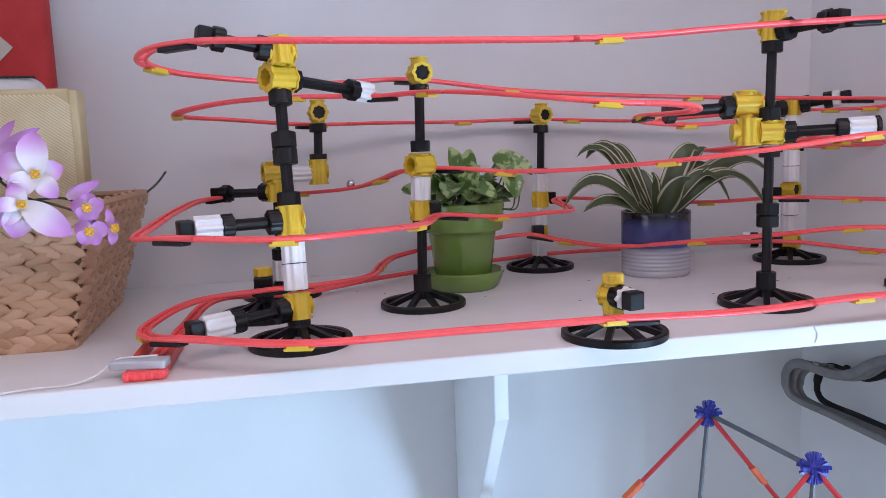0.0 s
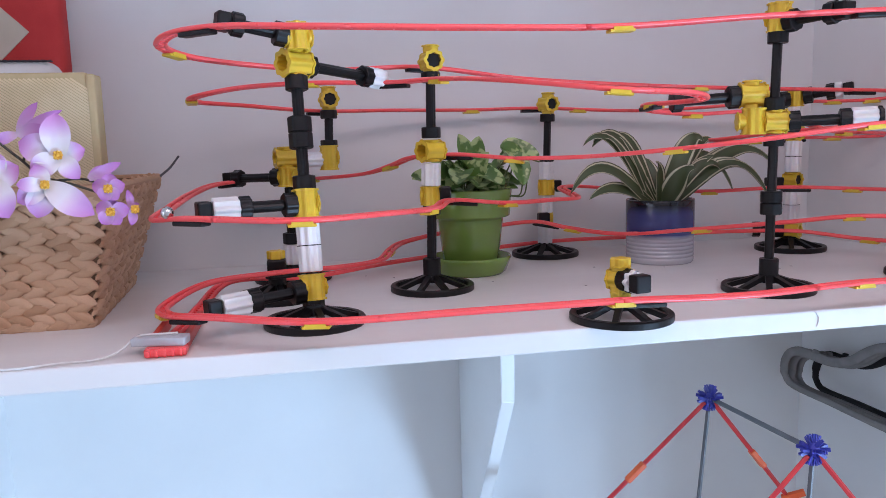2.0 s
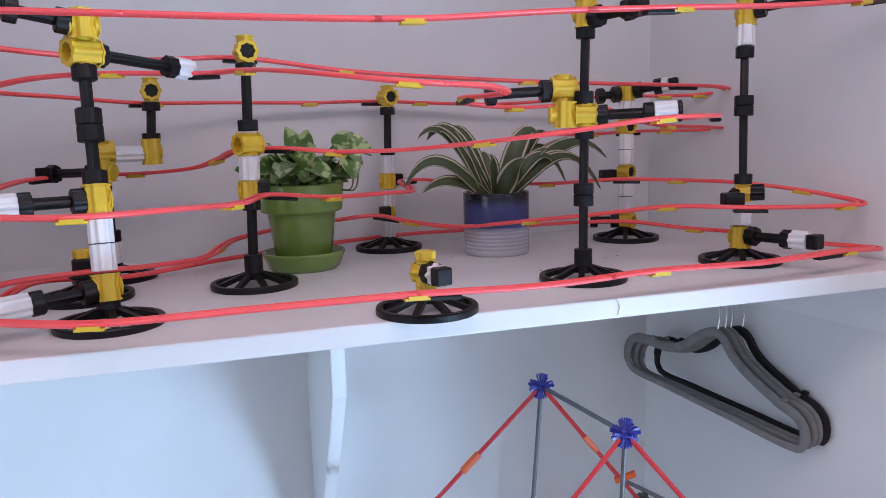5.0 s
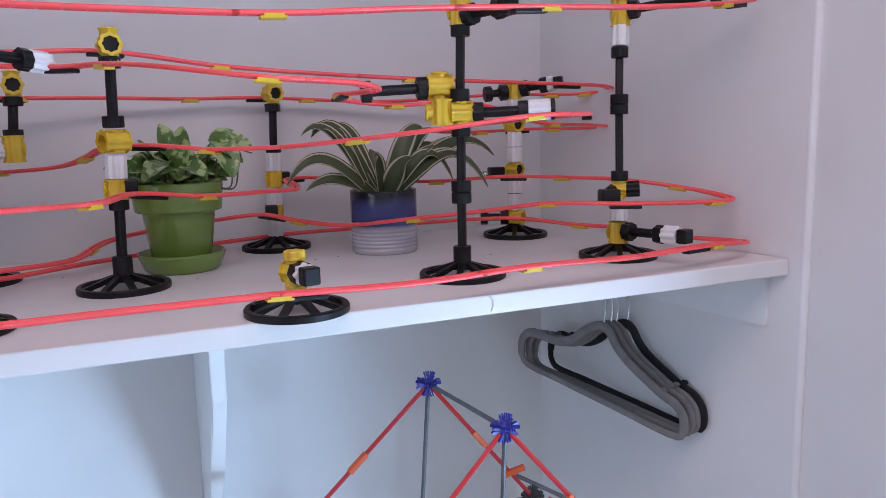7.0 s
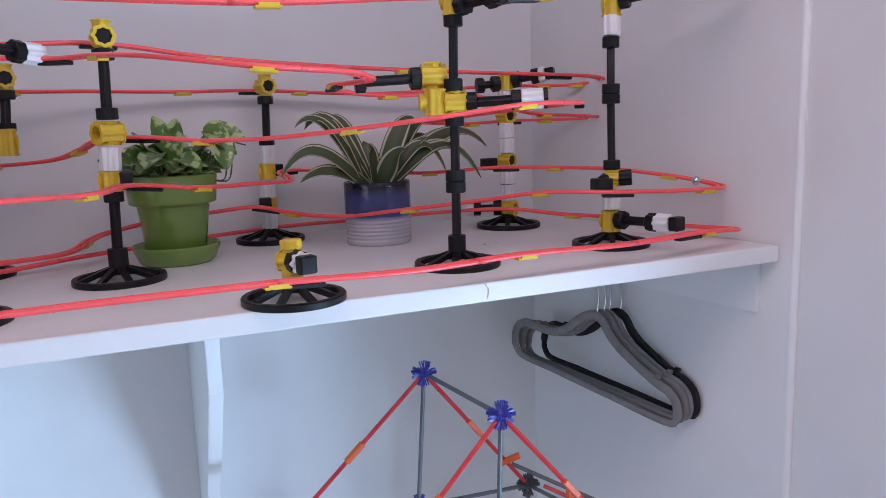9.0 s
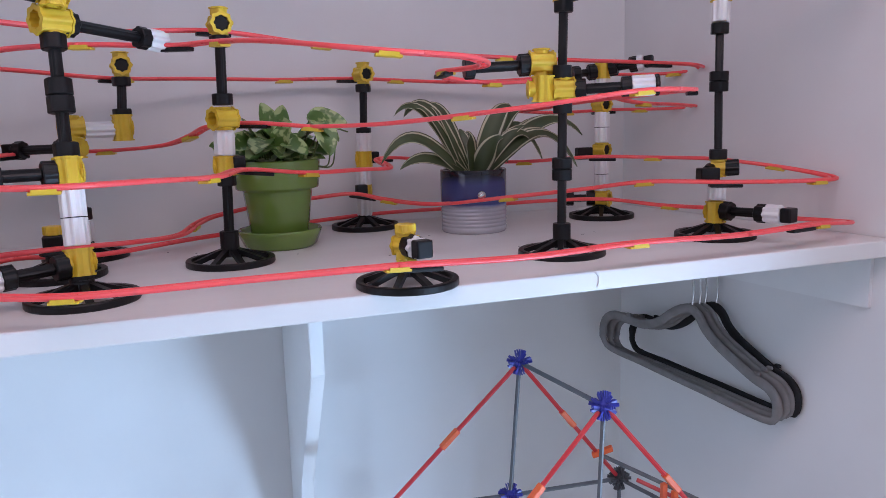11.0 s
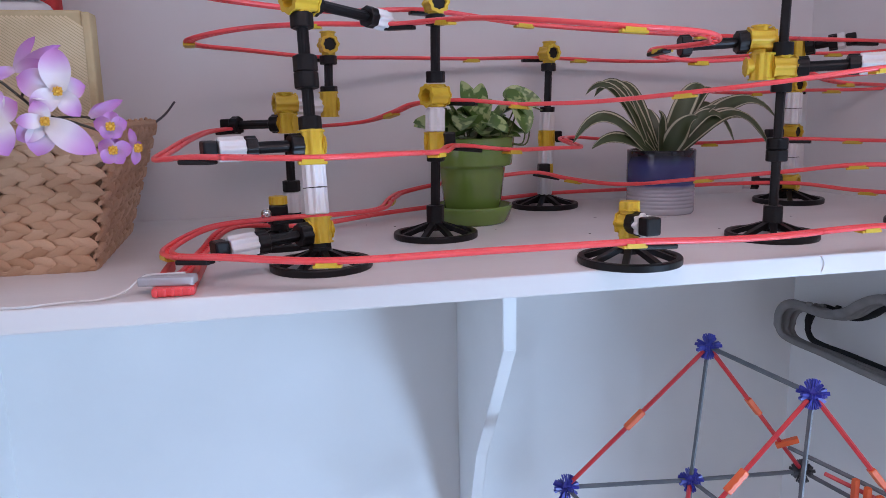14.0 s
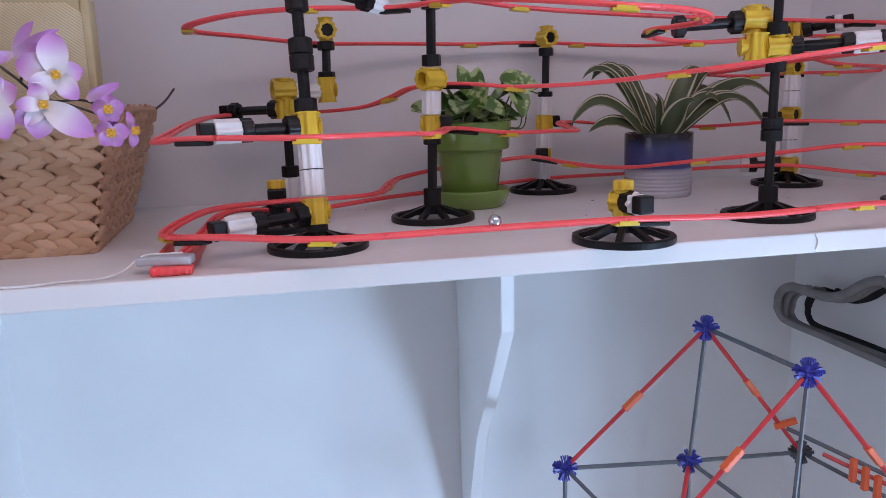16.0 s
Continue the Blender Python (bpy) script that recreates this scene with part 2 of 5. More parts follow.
def tube(bm, pts, r, n=6, taper=None):
    pts = [Vector(p) for p in pts]
    fr = []
    for i in range(len(pts)):
        fr.append(frame_of(pts[min(i + 1, len(pts) - 1)] - pts[max(i - 1, 0)]))
    rr = taper or [r] * len(pts)
    rings(bm, pts, rr, fr, n)


def lathe(bm, profile, n=48, at=(0, 0, 0), uv=False):
    """A profile of (radius, height) turned about the z axis."""
    rows = []
    for r, z in profile:
        rows.append([bm.verts.new((at[0] + r * math.cos(2 * math.pi * i / n), at[1] + r * math.sin(2 * math.pi * i / n), at[2] + z)) for i in range(n)])
    layer = bm.loops.layers.uv.verify() if uv else None
    top = max(z for _, z in profile)
    for a, b in zip(rows, rows[1:]):
        for i in range(n):
            f = bm.faces.new((a[i], a[(i + 1) % n], b[(i + 1) % n], b[i]))
            if uv:
                for l in f.loops:
                    l[layer].uv = (i / n, (l.vert.co.z - at[2]) / top)
    bm.faces.new(rows[0])
    bm.faces.new(rows[-1])


def spline(pts, step=0.006):
    """A smooth line through pts (centripetal Catmull-Rom)."""
    p = [Vector(q) for q in pts]
    p = [p[0] * 2 - p[1]] + p + [p[-1] * 2 - p[-2]]
    out = []
    for a, b, c, d in zip(p, p[1:], p[2:], p[3:]):
        t0 = 0.0
        t1 = t0 + (b - a).length ** 0.5
        t2 = t1 + (c - b).length ** 0.5
        t3 = t2 + (d - c).length ** 0.5
        n = max(2, int((c - b).length / step))
        for i in range(n):
            t = t1 + (t2 - t1) * i / n
            a1 = a * ((t1 - t) / (t1 - t0)) + b * ((t - t0) / (t1 - t0))
            a2 = b * ((t2 - t) / (t2 - t1)) + c * ((t - t1) / (t2 - t1))
            a3 = c * ((t3 - t) / (t3 - t2)) + d * ((t - t2) / (t3 - t2))
            b1 = a1 * ((t2 - t) / (t2 - t0)) + a2 * ((t - t0) / (t2 - t0))
            b2 = a2 * ((t3 - t) / (t3 - t1)) + a3 * ((t - t1) / (t3 - t1))
            out.append(b1 * ((t2 - t) / (t2 - t1)) + b2 * ((t - t1) / (t2 - t1)))
    out.append(p[-2])
    return out


def structure(name, bm, material, label):
    return tagged(part(name, bm, material, None, label), kind="structure")


def slab(name, lo, hi, material, label, bev=0.0):
    c = [(a + b) / 2 for a, b in zip(lo, hi)]
    size = [b - a for a, b in zip(lo, hi)]
    if bev:
        return structure(name, bevelled_box(c, size, bev), material, label)
    bm = bmesh.new()
    box(bm, c, size)
    return structure(name, bm, material, label)


def prism(name, outline, z0, z1, material, label):
    """A wall from a plan outline."""
    bm = bmesh.new()
    lo = [bm.verts.new((x, y, z0)) for x, y in outline]
    hi = [bm.verts.new((x, y, z1)) for x, y in outline]
    bm.faces.new(lo), bm.faces.new(hi)
    for i in range(len(lo)):
        j = (i + 1) % len(lo)
        bm.faces.new((lo[i], lo[j], hi[j], hi[i]))
    return structure(name, bm, material, label)


# ---- the closet and the room ----
LEFT, RIGHT = -0.77, 0.640
slab("floor", (-2.3, -1.77, -0.1), (3.5, 0.66, 0.0), FLOOR_WOOD, "brown wooden floor of the room")
slab("ceiling", (-2.3, -1.77, 2.5), (3.5, 0.66, 2.6), WALL_PAINT, "white painted ceiling of the room")
slab("wall_back", (-0.9, WALL, 0.0), (0.8, 0.66, 2.5), WALL_PAINT, "white painted back wall of the closet")
prism("wall_closet_right", [(0.572, WALL), (RIGHT, -0.02), (0.80, -0.02), (0.80, WALL)], 0.0, 2.5, WALL_PAINT, "white painted side wall of the closet")
slab("wall_closet_left", (-0.92, -0.02, 0.0), (LEFT, WALL, 2.5), WALL_PAINT, "white painted side wall of the closet")
# the right wall's depth towards the room is added, to shade the closet's right
slab("wall_front_right", (0.649, -0.38, 0.0), (3.4, -0.02, 2.5), WALL_PAINT, "white painted room wall beside the closet")
slab("wall_front_left", (-2.2, -0.02, 0.0), (-0.92, 0.10, 2.5), WALL_PAINT, "white painted room wall beside the closet")
# unseen header, added to shade the closet's top from above
slab("wall_header_added", (LEFT, -0.02, 2.38), (RIGHT - 0.006, 0.10, 2.5), WALL_PAINT, "unseen white header added over the closet opening")
# west wall out of view; its opening is made up round the fill lamp
for name, lo, hi in (("wall_west_far", (-2.3, -0.38, 0.0), (-2.2, 0.10, 2.5)), ("wall_west_near", (-2.3, -1.77, 0.0), (-2.2, -1.62, 2.5)),
                     ("wall_west_sill", (-2.3, -1.62, 0.0), (-2.2, -0.38, 0.9)), ("wall_west_lintel", (-2.3, -1.62, 2.2), (-2.2, -0.38, 2.5))):
    slab(name, lo, hi, WALL_PAINT, "white painted side wall of the room")
slab("wall_east", (3.4, -1.77, 0.0), (3.5, -0.02, 2.5), WALL_PAINT, "white painted side wall of the room")
for name, lo, hi in (("wall_south_left", (-2.2, -1.77, 0.0), (1.07, -1.67, 2.5)), ("wall_south_right", (2.05, -1.77, 0.0), (3.4, -1.67, 2.5)),
                     ("wall_south_sill", (1.07, -1.77, 0.0), (2.05, -1.67, 0.04)), ("wall_south_lintel", (1.07, -1.77, 0.56), (2.05, -1.67, 2.5))):
    slab(name, lo, hi, WALL_PAINT, "white painted room wall round the window")

# rounded corner bead where the closet's side wall meets the room wall
bm = bmesh.new()
cyl(bm, (RIGHT + 0.006, -0.018, 0.0), (RIGHT + 0.006, -0.018, 2.5), 0.0065, n=20)
structure("trim_corner", bm, TRIM_PAINT, "white rounded corner bead of the closet opening")

# the shelf, its cleats and its bracket
bm = bevelled_box(((LEFT + 0.6385) / 2, 0.26, SHELF - 0.011), (0.6385 - LEFT, 0.5198, 0.022), 0.002)
for v in bm.verts:      # the right end follows the wall
    if v.co.x > 0.5:
        v.co.x = RIGHT - 0.002 - (v.co.y + 0.02) / 0.54 * 0.068
shelf = tagged(part("shelf", bm, SHELF_PAINT, None, "white painted wooden closet shelf, full width"), category="shelf", kind="structure")
bm = bmesh.new()
box(bm, (0, 0, 0), (0.008, 0.485, 0.072))
bmesh.ops.rotate(bm, verts=bm.verts[:], cent=(0, 0, 0), matrix=Euler((0, 0, math.atan2(0.068, 0.54))).to_matrix())
bmesh.ops.translate(bm, verts=bm.verts[:], vec=(0.6010, 0.268, SHELF - 0.0585))
structure("trim_cleat_right", bm, TRIM_PAINT, "white painted cleat under the shelf")
slab("trim_cleat_back", (LEFT, WALL - 0.019, SHELF - 0.085), (0.565, WALL, SHELF - 0.0225), TRIM_PAINT, "white painted cleat under the shelf", 0.001)

bracket = thing("shelf_bracket", (-0.060, WALL, SHELF - 0.022), "white painted wooden triangular bracket under the shelf", "bracket")
bm = bmesh.new()
side = [(0.0, -0.0005), (-0.272, -0.0005), (-0.272, -0.138), (-0.121, -0.357), (-0.072, -0.480), (-0.030, -0.580), (0.0, -0.580)]
a = [bm.verts.new((-0.0095, y, z)) for y, z in side]
b = [bm.verts.new((0.0095, y, z)) for y, z in side]
bm.faces.new(a), bm.faces.new(b)
for i in range(7):
    bm.faces.new((a[i], a[(i + 1) % 7], b[(i + 1) % 7], b[i]))
bmesh.ops.bevel(bm, geom=bm.edges[:], offset=0.0012, segments=2, affect="EDGES")
part("plate", bm, TRIM_PAINT, bracket)

rod = thing("closet_rod", (0.28, 0.298, 1.535), "round steel hanging rod under the shelf", "rod")
bm = bmesh.new()
cyl(bm, (0.0, 0, 0), (0.318, 0, 0), 0.008, n=24)
part("bar", bm, STEEL, rod, smooth=True)
bm = bmesh.new()
cyl(bm, (0.003, 0, -0.008), (0.003, 0, SHELF - 0.0222 - 1.535), 0.006, n=16)
part("hanger_strap", bm, STEEL, rod, smooth=True)

# ---- the marble run: the lines of its track ----
TRACK = {
    "upper": [(0.608, 0.052, 1.9299), (0.528, 0.015, 1.9174), (0.400, 0.006, 1.9071), (0.264, 0.008, 1.9025), (0.132, 0.006, 1.8958), (-0.011, 0.006, 1.8864), (-0.160,
              0.010, 1.8860), (-0.302, 0.030, 1.8901), (-0.385, 0.065, 1.8948), (-0.432, 0.109, 1.8933), (-0.446, 0.150, 1.8875), (-0.425, 0.191, 1.8819), (-0.358, 0.224, 1.8756),
              (-0.275, 0.263, 1.8734), (-0.156, 0.286, 1.8779), (-0.023, 0.300, 1.8635), (0.150, 0.300, 1.8522), (0.330, 0.300, 1.8452), (0.474, 0.302, 1.8414), (0.572, 0.319, 1.8386),
              (0.604, 0.351, 1.8344), (0.574, 0.390, 1.8305), (0.450, 0.441, 1.8320), (0.248, 0.480, 1.8244), (0.056, 0.490, 1.8322), (-0.046, 0.489, 1.8314), (-0.172, 0.471, 1.8326),
              (-0.286, 0.440, 1.8325), (-0.383, 0.405, 1.8401), (-0.441, 0.366, 1.8438), (-0.441, 0.326, 1.8467), (-0.385, 0.281, 1.8543), (-0.305, 0.246, 1.8567), (-0.202, 0.214,
              1.8537), (-0.163, 0.170, 1.8533), (-0.120, 0.070, 1.8442), (-0.024, -0.020, 1.8269), (0.064, 0.007, 1.8237), (0.102, 0.059, 1.8201), (0.095, 0.110, 1.8195), (0.087,
              0.150, 1.8194), (0.109, 0.190, 1.8145), (0.177, 0.211, 1.8095), (0.303, 0.242, 1.8109), (0.430, 0.285, 1.7841), (0.548, 0.325, 1.7780), (0.601, 0.358, 1.7747), (0.571,
              0.395, 1.7729), (0.490, 0.426, 1.7737), (0.376, 0.416, 1.7711), (0.301, 0.387, 1.7745), (0.297, 0.341, 1.7761), (0.326, 0.250, 1.7836), (0.355, 0.140, 1.7887), (0.366,
              0.070, 1.7913), (0.334, 0.022, 1.7904), (0.256, -0.003, 1.7893), (0.162, 0.025, 1.7778), (0.087, 0.083, 1.7688), (0.014, 0.165, 1.7616), (-0.053, 0.226, 1.7607)],
    "middle": [(-0.053, 0.226, 1.7607), (-0.123, 0.263, 1.7674), (-0.167, 0.306, 1.7644), (-0.188, 0.360, 1.7537), (-0.222, 0.408, 1.7414), (-0.299, 0.433, 1.7357),
              (-0.375, 0.429, 1.7370), (-0.425, 0.390, 1.7347), (-0.447, 0.310, 1.7283), (-0.457, 0.200, 1.7199), (-0.459, 0.115, 1.7143), (-0.424, 0.058, 1.7189), (-0.315, -0.008,
              1.7187), (-0.240, 0.035, 1.7172), (-0.175, 0.118, 1.7129), (-0.137, 0.201, 1.7145), (-0.058, 0.240, 1.7051), (0.020, 0.285, 1.7028), (0.066, 0.330, 1.7000), (0.079,
              0.376, 1.7013), (0.080, 0.428, 1.7081), (0.110, 0.455, 1.7084), (0.203, 0.448, 1.6997), (0.309, 0.395, 1.6960), (0.400, 0.336, 1.7019), (0.475, 0.289, 1.6996), (0.519,
              0.209, 1.6985), (0.562, 0.176, 1.6919), (0.597, 0.134, 1.6838), (0.607, 0.075, 1.6748), (0.554, 0.065, 1.6744), (0.442, 0.086, 1.6772), (0.359, 0.141, 1.6781), (0.301,
              0.190, 1.6686), (0.218, 0.256, 1.6567), (0.135, 0.350, 1.6435), (0.079, 0.407, 1.6494), (0.040, 0.425, 1.6581), (-0.022, 0.432, 1.6545), (-0.105, 0.442, 1.6460), (-0.168,
              0.429, 1.6365), (-0.191, 0.388, 1.6329), (-0.214, 0.329, 1.6274), (-0.270, 0.269, 1.6306), (-0.346, 0.222, 1.6356), (-0.421, 0.181, 1.6350), (-0.457, 0.125, 1.6247),
              (-0.447, 0.070, 1.6255), (-0.399, 0.023, 1.6303), (-0.307, -0.022, 1.6300), (-0.165, -0.032, 1.6321), (-0.029, -0.039, 1.6337)],
    "lower": [(-0.029, -0.039, 1.6337), (0.110, -0.028, 1.6280), (0.247, -0.011, 1.6288), (0.390, -0.002, 1.6251), (0.513, 0.012, 1.6269), (0.600, 0.040, 1.6201), (0.607,
              0.075, 1.6174), (0.571, 0.130, 1.6187), (0.535, 0.209, 1.6246), (0.494, 0.298, 1.6245), (0.428, 0.346, 1.6332), (0.349, 0.399, 1.6307), (0.216, 0.458, 1.6221), (0.120, 0.487, 1.6185), (0.061, 0.490, 1.6165), (-0.041, 0.470, 1.6130), (-0.199, 0.400, 1.6109), (-0.309, 0.329, 1.6098), (-0.405, 0.252, 1.6229), (-0.428, 0.170, 1.6126),
              (-0.437, 0.110, 1.6063), (-0.441, 0.051, 1.6083)],
}
LINES = {k: spline(v) for k, v in TRACK.items()}


def nearest(p):
    """The track's point next to p, and its direction there."""
    best = None
    for line in LINES.values():
        for a, b in zip(line, line[1:]):
            q = (a - Vector(p)).length
            if best is None or q < best[0]:
                best = (q, a, b - a)
    return best


# ---- the marble run: towers ----
def collar(parent, p, axis, length=0.0125, r=0.0115, material=None, name="collar"):
    bm = bmesh.new()
    a = Vector(axis).normalized()
    cyl(bm, Vector(p) - a * length / 2, Vector(p) + a * length / 2, r, n=48, lobes=6, depth=0.03)
    return part(name, bm, material or BLACK, parent)


def joint(parent, p, axis, length):
    """Two sleeves that meet in a seam."""
    a = Vector(axis).normalized()
    for s in (-1, 1):
        collar(parent, Vector(p) + a * s * (length / 4 + 0.0001), axis, length / 2 - 0.0002, 0.0121)


def rodpiece(parent, p0, p1, r=0.0054):
    """A rod with four shallow ribs."""
    bm = bmesh.new()
    cyl(bm, p0, p1, r, n=16, lobes=4, depth=0.10)
    return part("rod", bm, BLACK, parent)


def white_tube(parent, p0, p1, r=0.0112, ring=True):
    bm = bmesh.new()
    cyl(bm, p0, p1, r, n=48, lobes=8, depth=0.085)
    w = part("white_tube", bm, WHITE, parent, "fluted white plastic tube")
    if ring:
        a = Vector(p1) - Vector(p0)
        bm = bmesh.new()
        cyl(bm, Vector(p0) + a * 0.5 - a.normalized() * 0.0006, Vector(p0) + a * 0.5 + a.normalized() * 0.0006, r * 1.05, n=48, lobes=8, depth=0.06)
        part("seam", bm, BLACK, w)
    return w


def connector(parent, p, up, face, h=0.030, r=0.0115, span=0.028, hole=""):
    """A yellow connector: a fluted flanged tube along face with stubs along up. hole: black (a rod sits in it) or open."""
    p, up, face = Vector(p), Vector(up).normalized(), Vector(face).normalized()
    bm = bmesh.new()
    hollow(bm, p - face * span / 2, p + face * span / 2, r, 0.0086, depth=0.075)
    for s in (-1, 1):
        a, b = p + up * s * r * 0.80, p + up * s * max(h / 2, r * 1.15)
        if (b - a).length > 0.002:
            cyl(bm, a, b, 0.0088, n=48, lobes=4, depth=0.08)
            cyl(bm, b - up * s * 0.0024, b - up * s * 0.0004, 0.0106, n=48, lobes=8, depth=0.06)
    c = part("connector", bm, YELLOW, parent, "yellow plastic cross connector")
    if hole != "open":
        bm = bmesh.new()
        cyl(bm, p - face * (span / 2 - 0.003), p + face * (span / 2 - 0.003), 0.0084, n=48, lobes=8, depth=0.05)
        part("plug", bm, BLACK if hole == "black" else YELLOW, c)
    return c


def foot(parent, c):
    """The wheel-shaped foot with its spokes and hub."""
    c = Vector(c)
    bm = bmesh.new()
    n = 64
    lathe(bm, [(0.0455, 0.0), (0.052, 0.0), (0.0525, 0.001), (0.0525, 0.0062), (0.0515, 0.0075), (0.0465, 0.0075), (0.0455, 0.0065)], n, c)
    bm.faces.ensure_lookup_table()
    bmesh.ops.delete(bm, geom=[f for f in bm.faces if len(f.verts) > 8], context="FACES_ONLY")
    rows = [v for v in bm.verts]
    first, last = rows[:n], rows[-n:]
    for i in range(n):
        bm.faces.new((first[i], first[(i + 1) % n], last[(i + 1) % n], last[i]))
    f = part("foot_ring", bm, BLACK, parent, smooth=False)
    for k in range(8):
        a = 2 * math.pi * (k + 0.3) / 8
        d, s = Vector((math.cos(a), math.sin(a), 0)), Vector((-math.sin(a), math.cos(a), 0))
        bm = bmesh.new()
        v = []
        for q, z, w in ((0.0465, 0.0035, 0.0030), (0.009, 0.0165, 0.0036)):
            for i, j in ((-1, -1), (1, -1), (1, 1), (-1, 1)):
                v.append(bm.verts.new(c + d * q + s * i * w + Vector((0, 0, z + j * 0.0030))))
        for q in ((0, 1, 2, 3), (4, 5, 6, 7), (0, 1, 5, 4), (1, 2, 6, 5), (2, 3, 7, 6), (3, 0, 4, 7)):
            bm.faces.new([v[i] for i in q])
        part("spoke", bm, BLACK, f)
    bm = bmesh.new()
    cyl(bm, c + Vector((0, 0, 0.010)), c + Vector((0, 0, 0.022)), 0.0125, 0.0105, n=32, lobes=8, depth=0.03)
    part("hub", bm, BLACK, f)
    return f


def tab(parent, p, under=None):
    """A black tab that carries the track, set under the rails next to p."""
    _, a, d = nearest(Vector(p) + Vector(parent["origin"]))
    part("track_tab", bevelled_box(a - Vector(parent["origin"]) - Vector((0, 0, 0.0046)), (0.041, 0.0118, 0.0046), 0.0014, lying(d)), BLACK, under or parent)


def arm(parent, p0, p1, white=0.026, cap=True, tab_at=None, name="arm", big=0.012):
    """A sideways arm: collar, rod, collar, then a white tube with a black cap and a tab under the track."""
    p0, p1 = Vector(p0), Vector(p1)
    d = (p1 - p0).normalized()
    x, y, _ = frame_of(d)
    bm = bmesh.new()
    cyl(bm, p0 + d * 0.011, p0 + d * 0.024, big, n=48, lobes=8, depth=0.05)
    end = p1 - d * (white + (0.014 if cap else 0.0))
    cyl(bm, p0 + d * 0.024, end, 0.0054, n=16, lobes=4, depth=0.10)
    cyl(bm, end - d * 0.012, end, big * 0.96, n=48, lobes=8, depth=0.05)
    a = part(name, bm, BLACK, parent)
    if white:
        bm = bmesh.new()
        cyl(bm, end, end + d * white, 0.0110, n=48, lobes=8, depth=0.10)
        part("sleeve", bm, WHITE, a, "fluted white plastic sleeve")
    if cap:
        part("cap", bevelled_box(p1 - d * 0.006, (0.018, 0.018, 0.014), 0.002, (x, y, d)), BLACK, a)
    if tab_at is not None:
        tab(parent, tab_at[0], a)
    return a


def lying(direction):
    """Axes of a flat piece that lies along a direction."""
    d = Vector(direction).normalized()
    s = Vector((0, 0, 1)).cross(d).normalized()
    return d, s, d.cross(s)


Z = Vector((0, 0, 1))
GROUP = "towers of the marble run"


def tower(x, y, label):
    return thing("marble_run_tower", (x, y, SHELF), label, "toy tower", GROUP)


# tower A, leaning a little, with four arms
A0, A1 = Vector((-0.307, 0.097, SHELF)), Vector((-0.314, 0.139, 1.895))
tA = tower(A0.x, A0.y, "leaning black and yellow marble run tower with four arms")
aup = (A1 - A0).normalized()
def onA(z):
    return A0 + (A1 - A0) * ((z - A0.z) / (A1.z - A0.z)) - A0
foot(tA, (0, 0, 0))
collar(tA, onA(1.620), aup, 0.012, 0.0112)
connector(tA, onA(1.638), (-0.85, -0.5, 0), aup, 0.026, 0.0118, 0.027)
white_tube(tA, onA(1.654), onA(1.708))
connector(tA, onA(1.724), (-0.97, -0.25, 0), aup, 0.026, 0.0118, 0.030)
collar(tA, onA(1.745), aup, 0.0155)
rodpiece(tA, onA(1.75), onA(1.782))
joint(tA, onA(1.797), aup, 0.033)
rodpiece(tA, onA(1.81), onA(1.845))
collar(tA, onA(1.848), aup, 0.015)
connector(tA, onA(1.868), aup, (-0.80, -0.60, 0), 0.026, 0.0125, 0.032, "open")
connector(tA, onA(1.893) + Vector((0.004, -0.012, 0)), (0.9, 0.4, 0), aup, 0.030, 0.0112, 0.028)
arm(tA, onA(1.636), Vector((-0.408, 0.052, 1.631)) - A0, 0.028, True, (Vector((-0.425, 0.038, 1.6225)) - A0, lying((1, -0.25, 0))))
arm(tA, onA(1.724), Vector((-0.414, 0.080, 1.7235)) - A0, 0.026, True, (Vector((-0.415, 0.052, 1.7105)) - A0, lying((1, -0.2, 0))))
arm(tA, onA(1.868), Vector((-0.213, 0.225, 1.858)) - A0, 0.024, False, (Vector((-0.196, 0.228, 1.853)) - A0, lying((1, 0.1, 0))))
arm(tA, onA(1.893) + Vector((0.004, -0.012, 0)), Vector((-0.386, 0.100, 1.906)) - A0, 0.0, True, (Vector((-0.398, 0.080, 1.8955)) - A0, lying((0.85, -0.5, 0.12))))

# tower B
tB = tower(-0.158, 0.240, "tall black, white and yellow marble run tower beside the green pot")
foot(tB, (0, 0, 0))
collar(tB, (0, 0, 0.028), Z, 0.024, 0.0108)
rodpiece(tB, (0, 0, 0.03), (0.002, 0, 0.098))
collar(tB, (0.002, 0, 0.101), Z, 0.014, 0.0108)
connector(tB, (0.002, 0, 0.118), (0.9, -0.3, 0), Z, 0.024, 0.0115, 0.023)
part("track_block", bevelled_box((0.017, -0.008, 0.119), (0.014, 0.018, 0.021), 0.002), BLACK, tB)
tab(tB, (0.026, -0.012, 0.1075))
white_tube(tB, (0.002, 0, 0.130), (0.003, 0, 0.158), ring=False)
connector(tB, (0.003, 0, 0.173), Z, (-0.86, -0.5, 0), 0.026, 0.0118, 0.030, "open")
tab(tB, (0.027, 0.002, 0.1605))
collar(tB, (0.004, 0, 0.195), Z, 0.0135)
rodpiece(tB, (0.004, 0, 0.20), (0.006, 0.004, 0.262))
collar(tB, (0.006, 0.004, 0.2615), Z, 0.013)
connector(tB, (0.007, 0.004, 0.281), Z, (0.15, -0.99, 0), 0.038, 0.0112, 0.026, "black")
tab(tB, (0.006, 0.030, 0.2705))

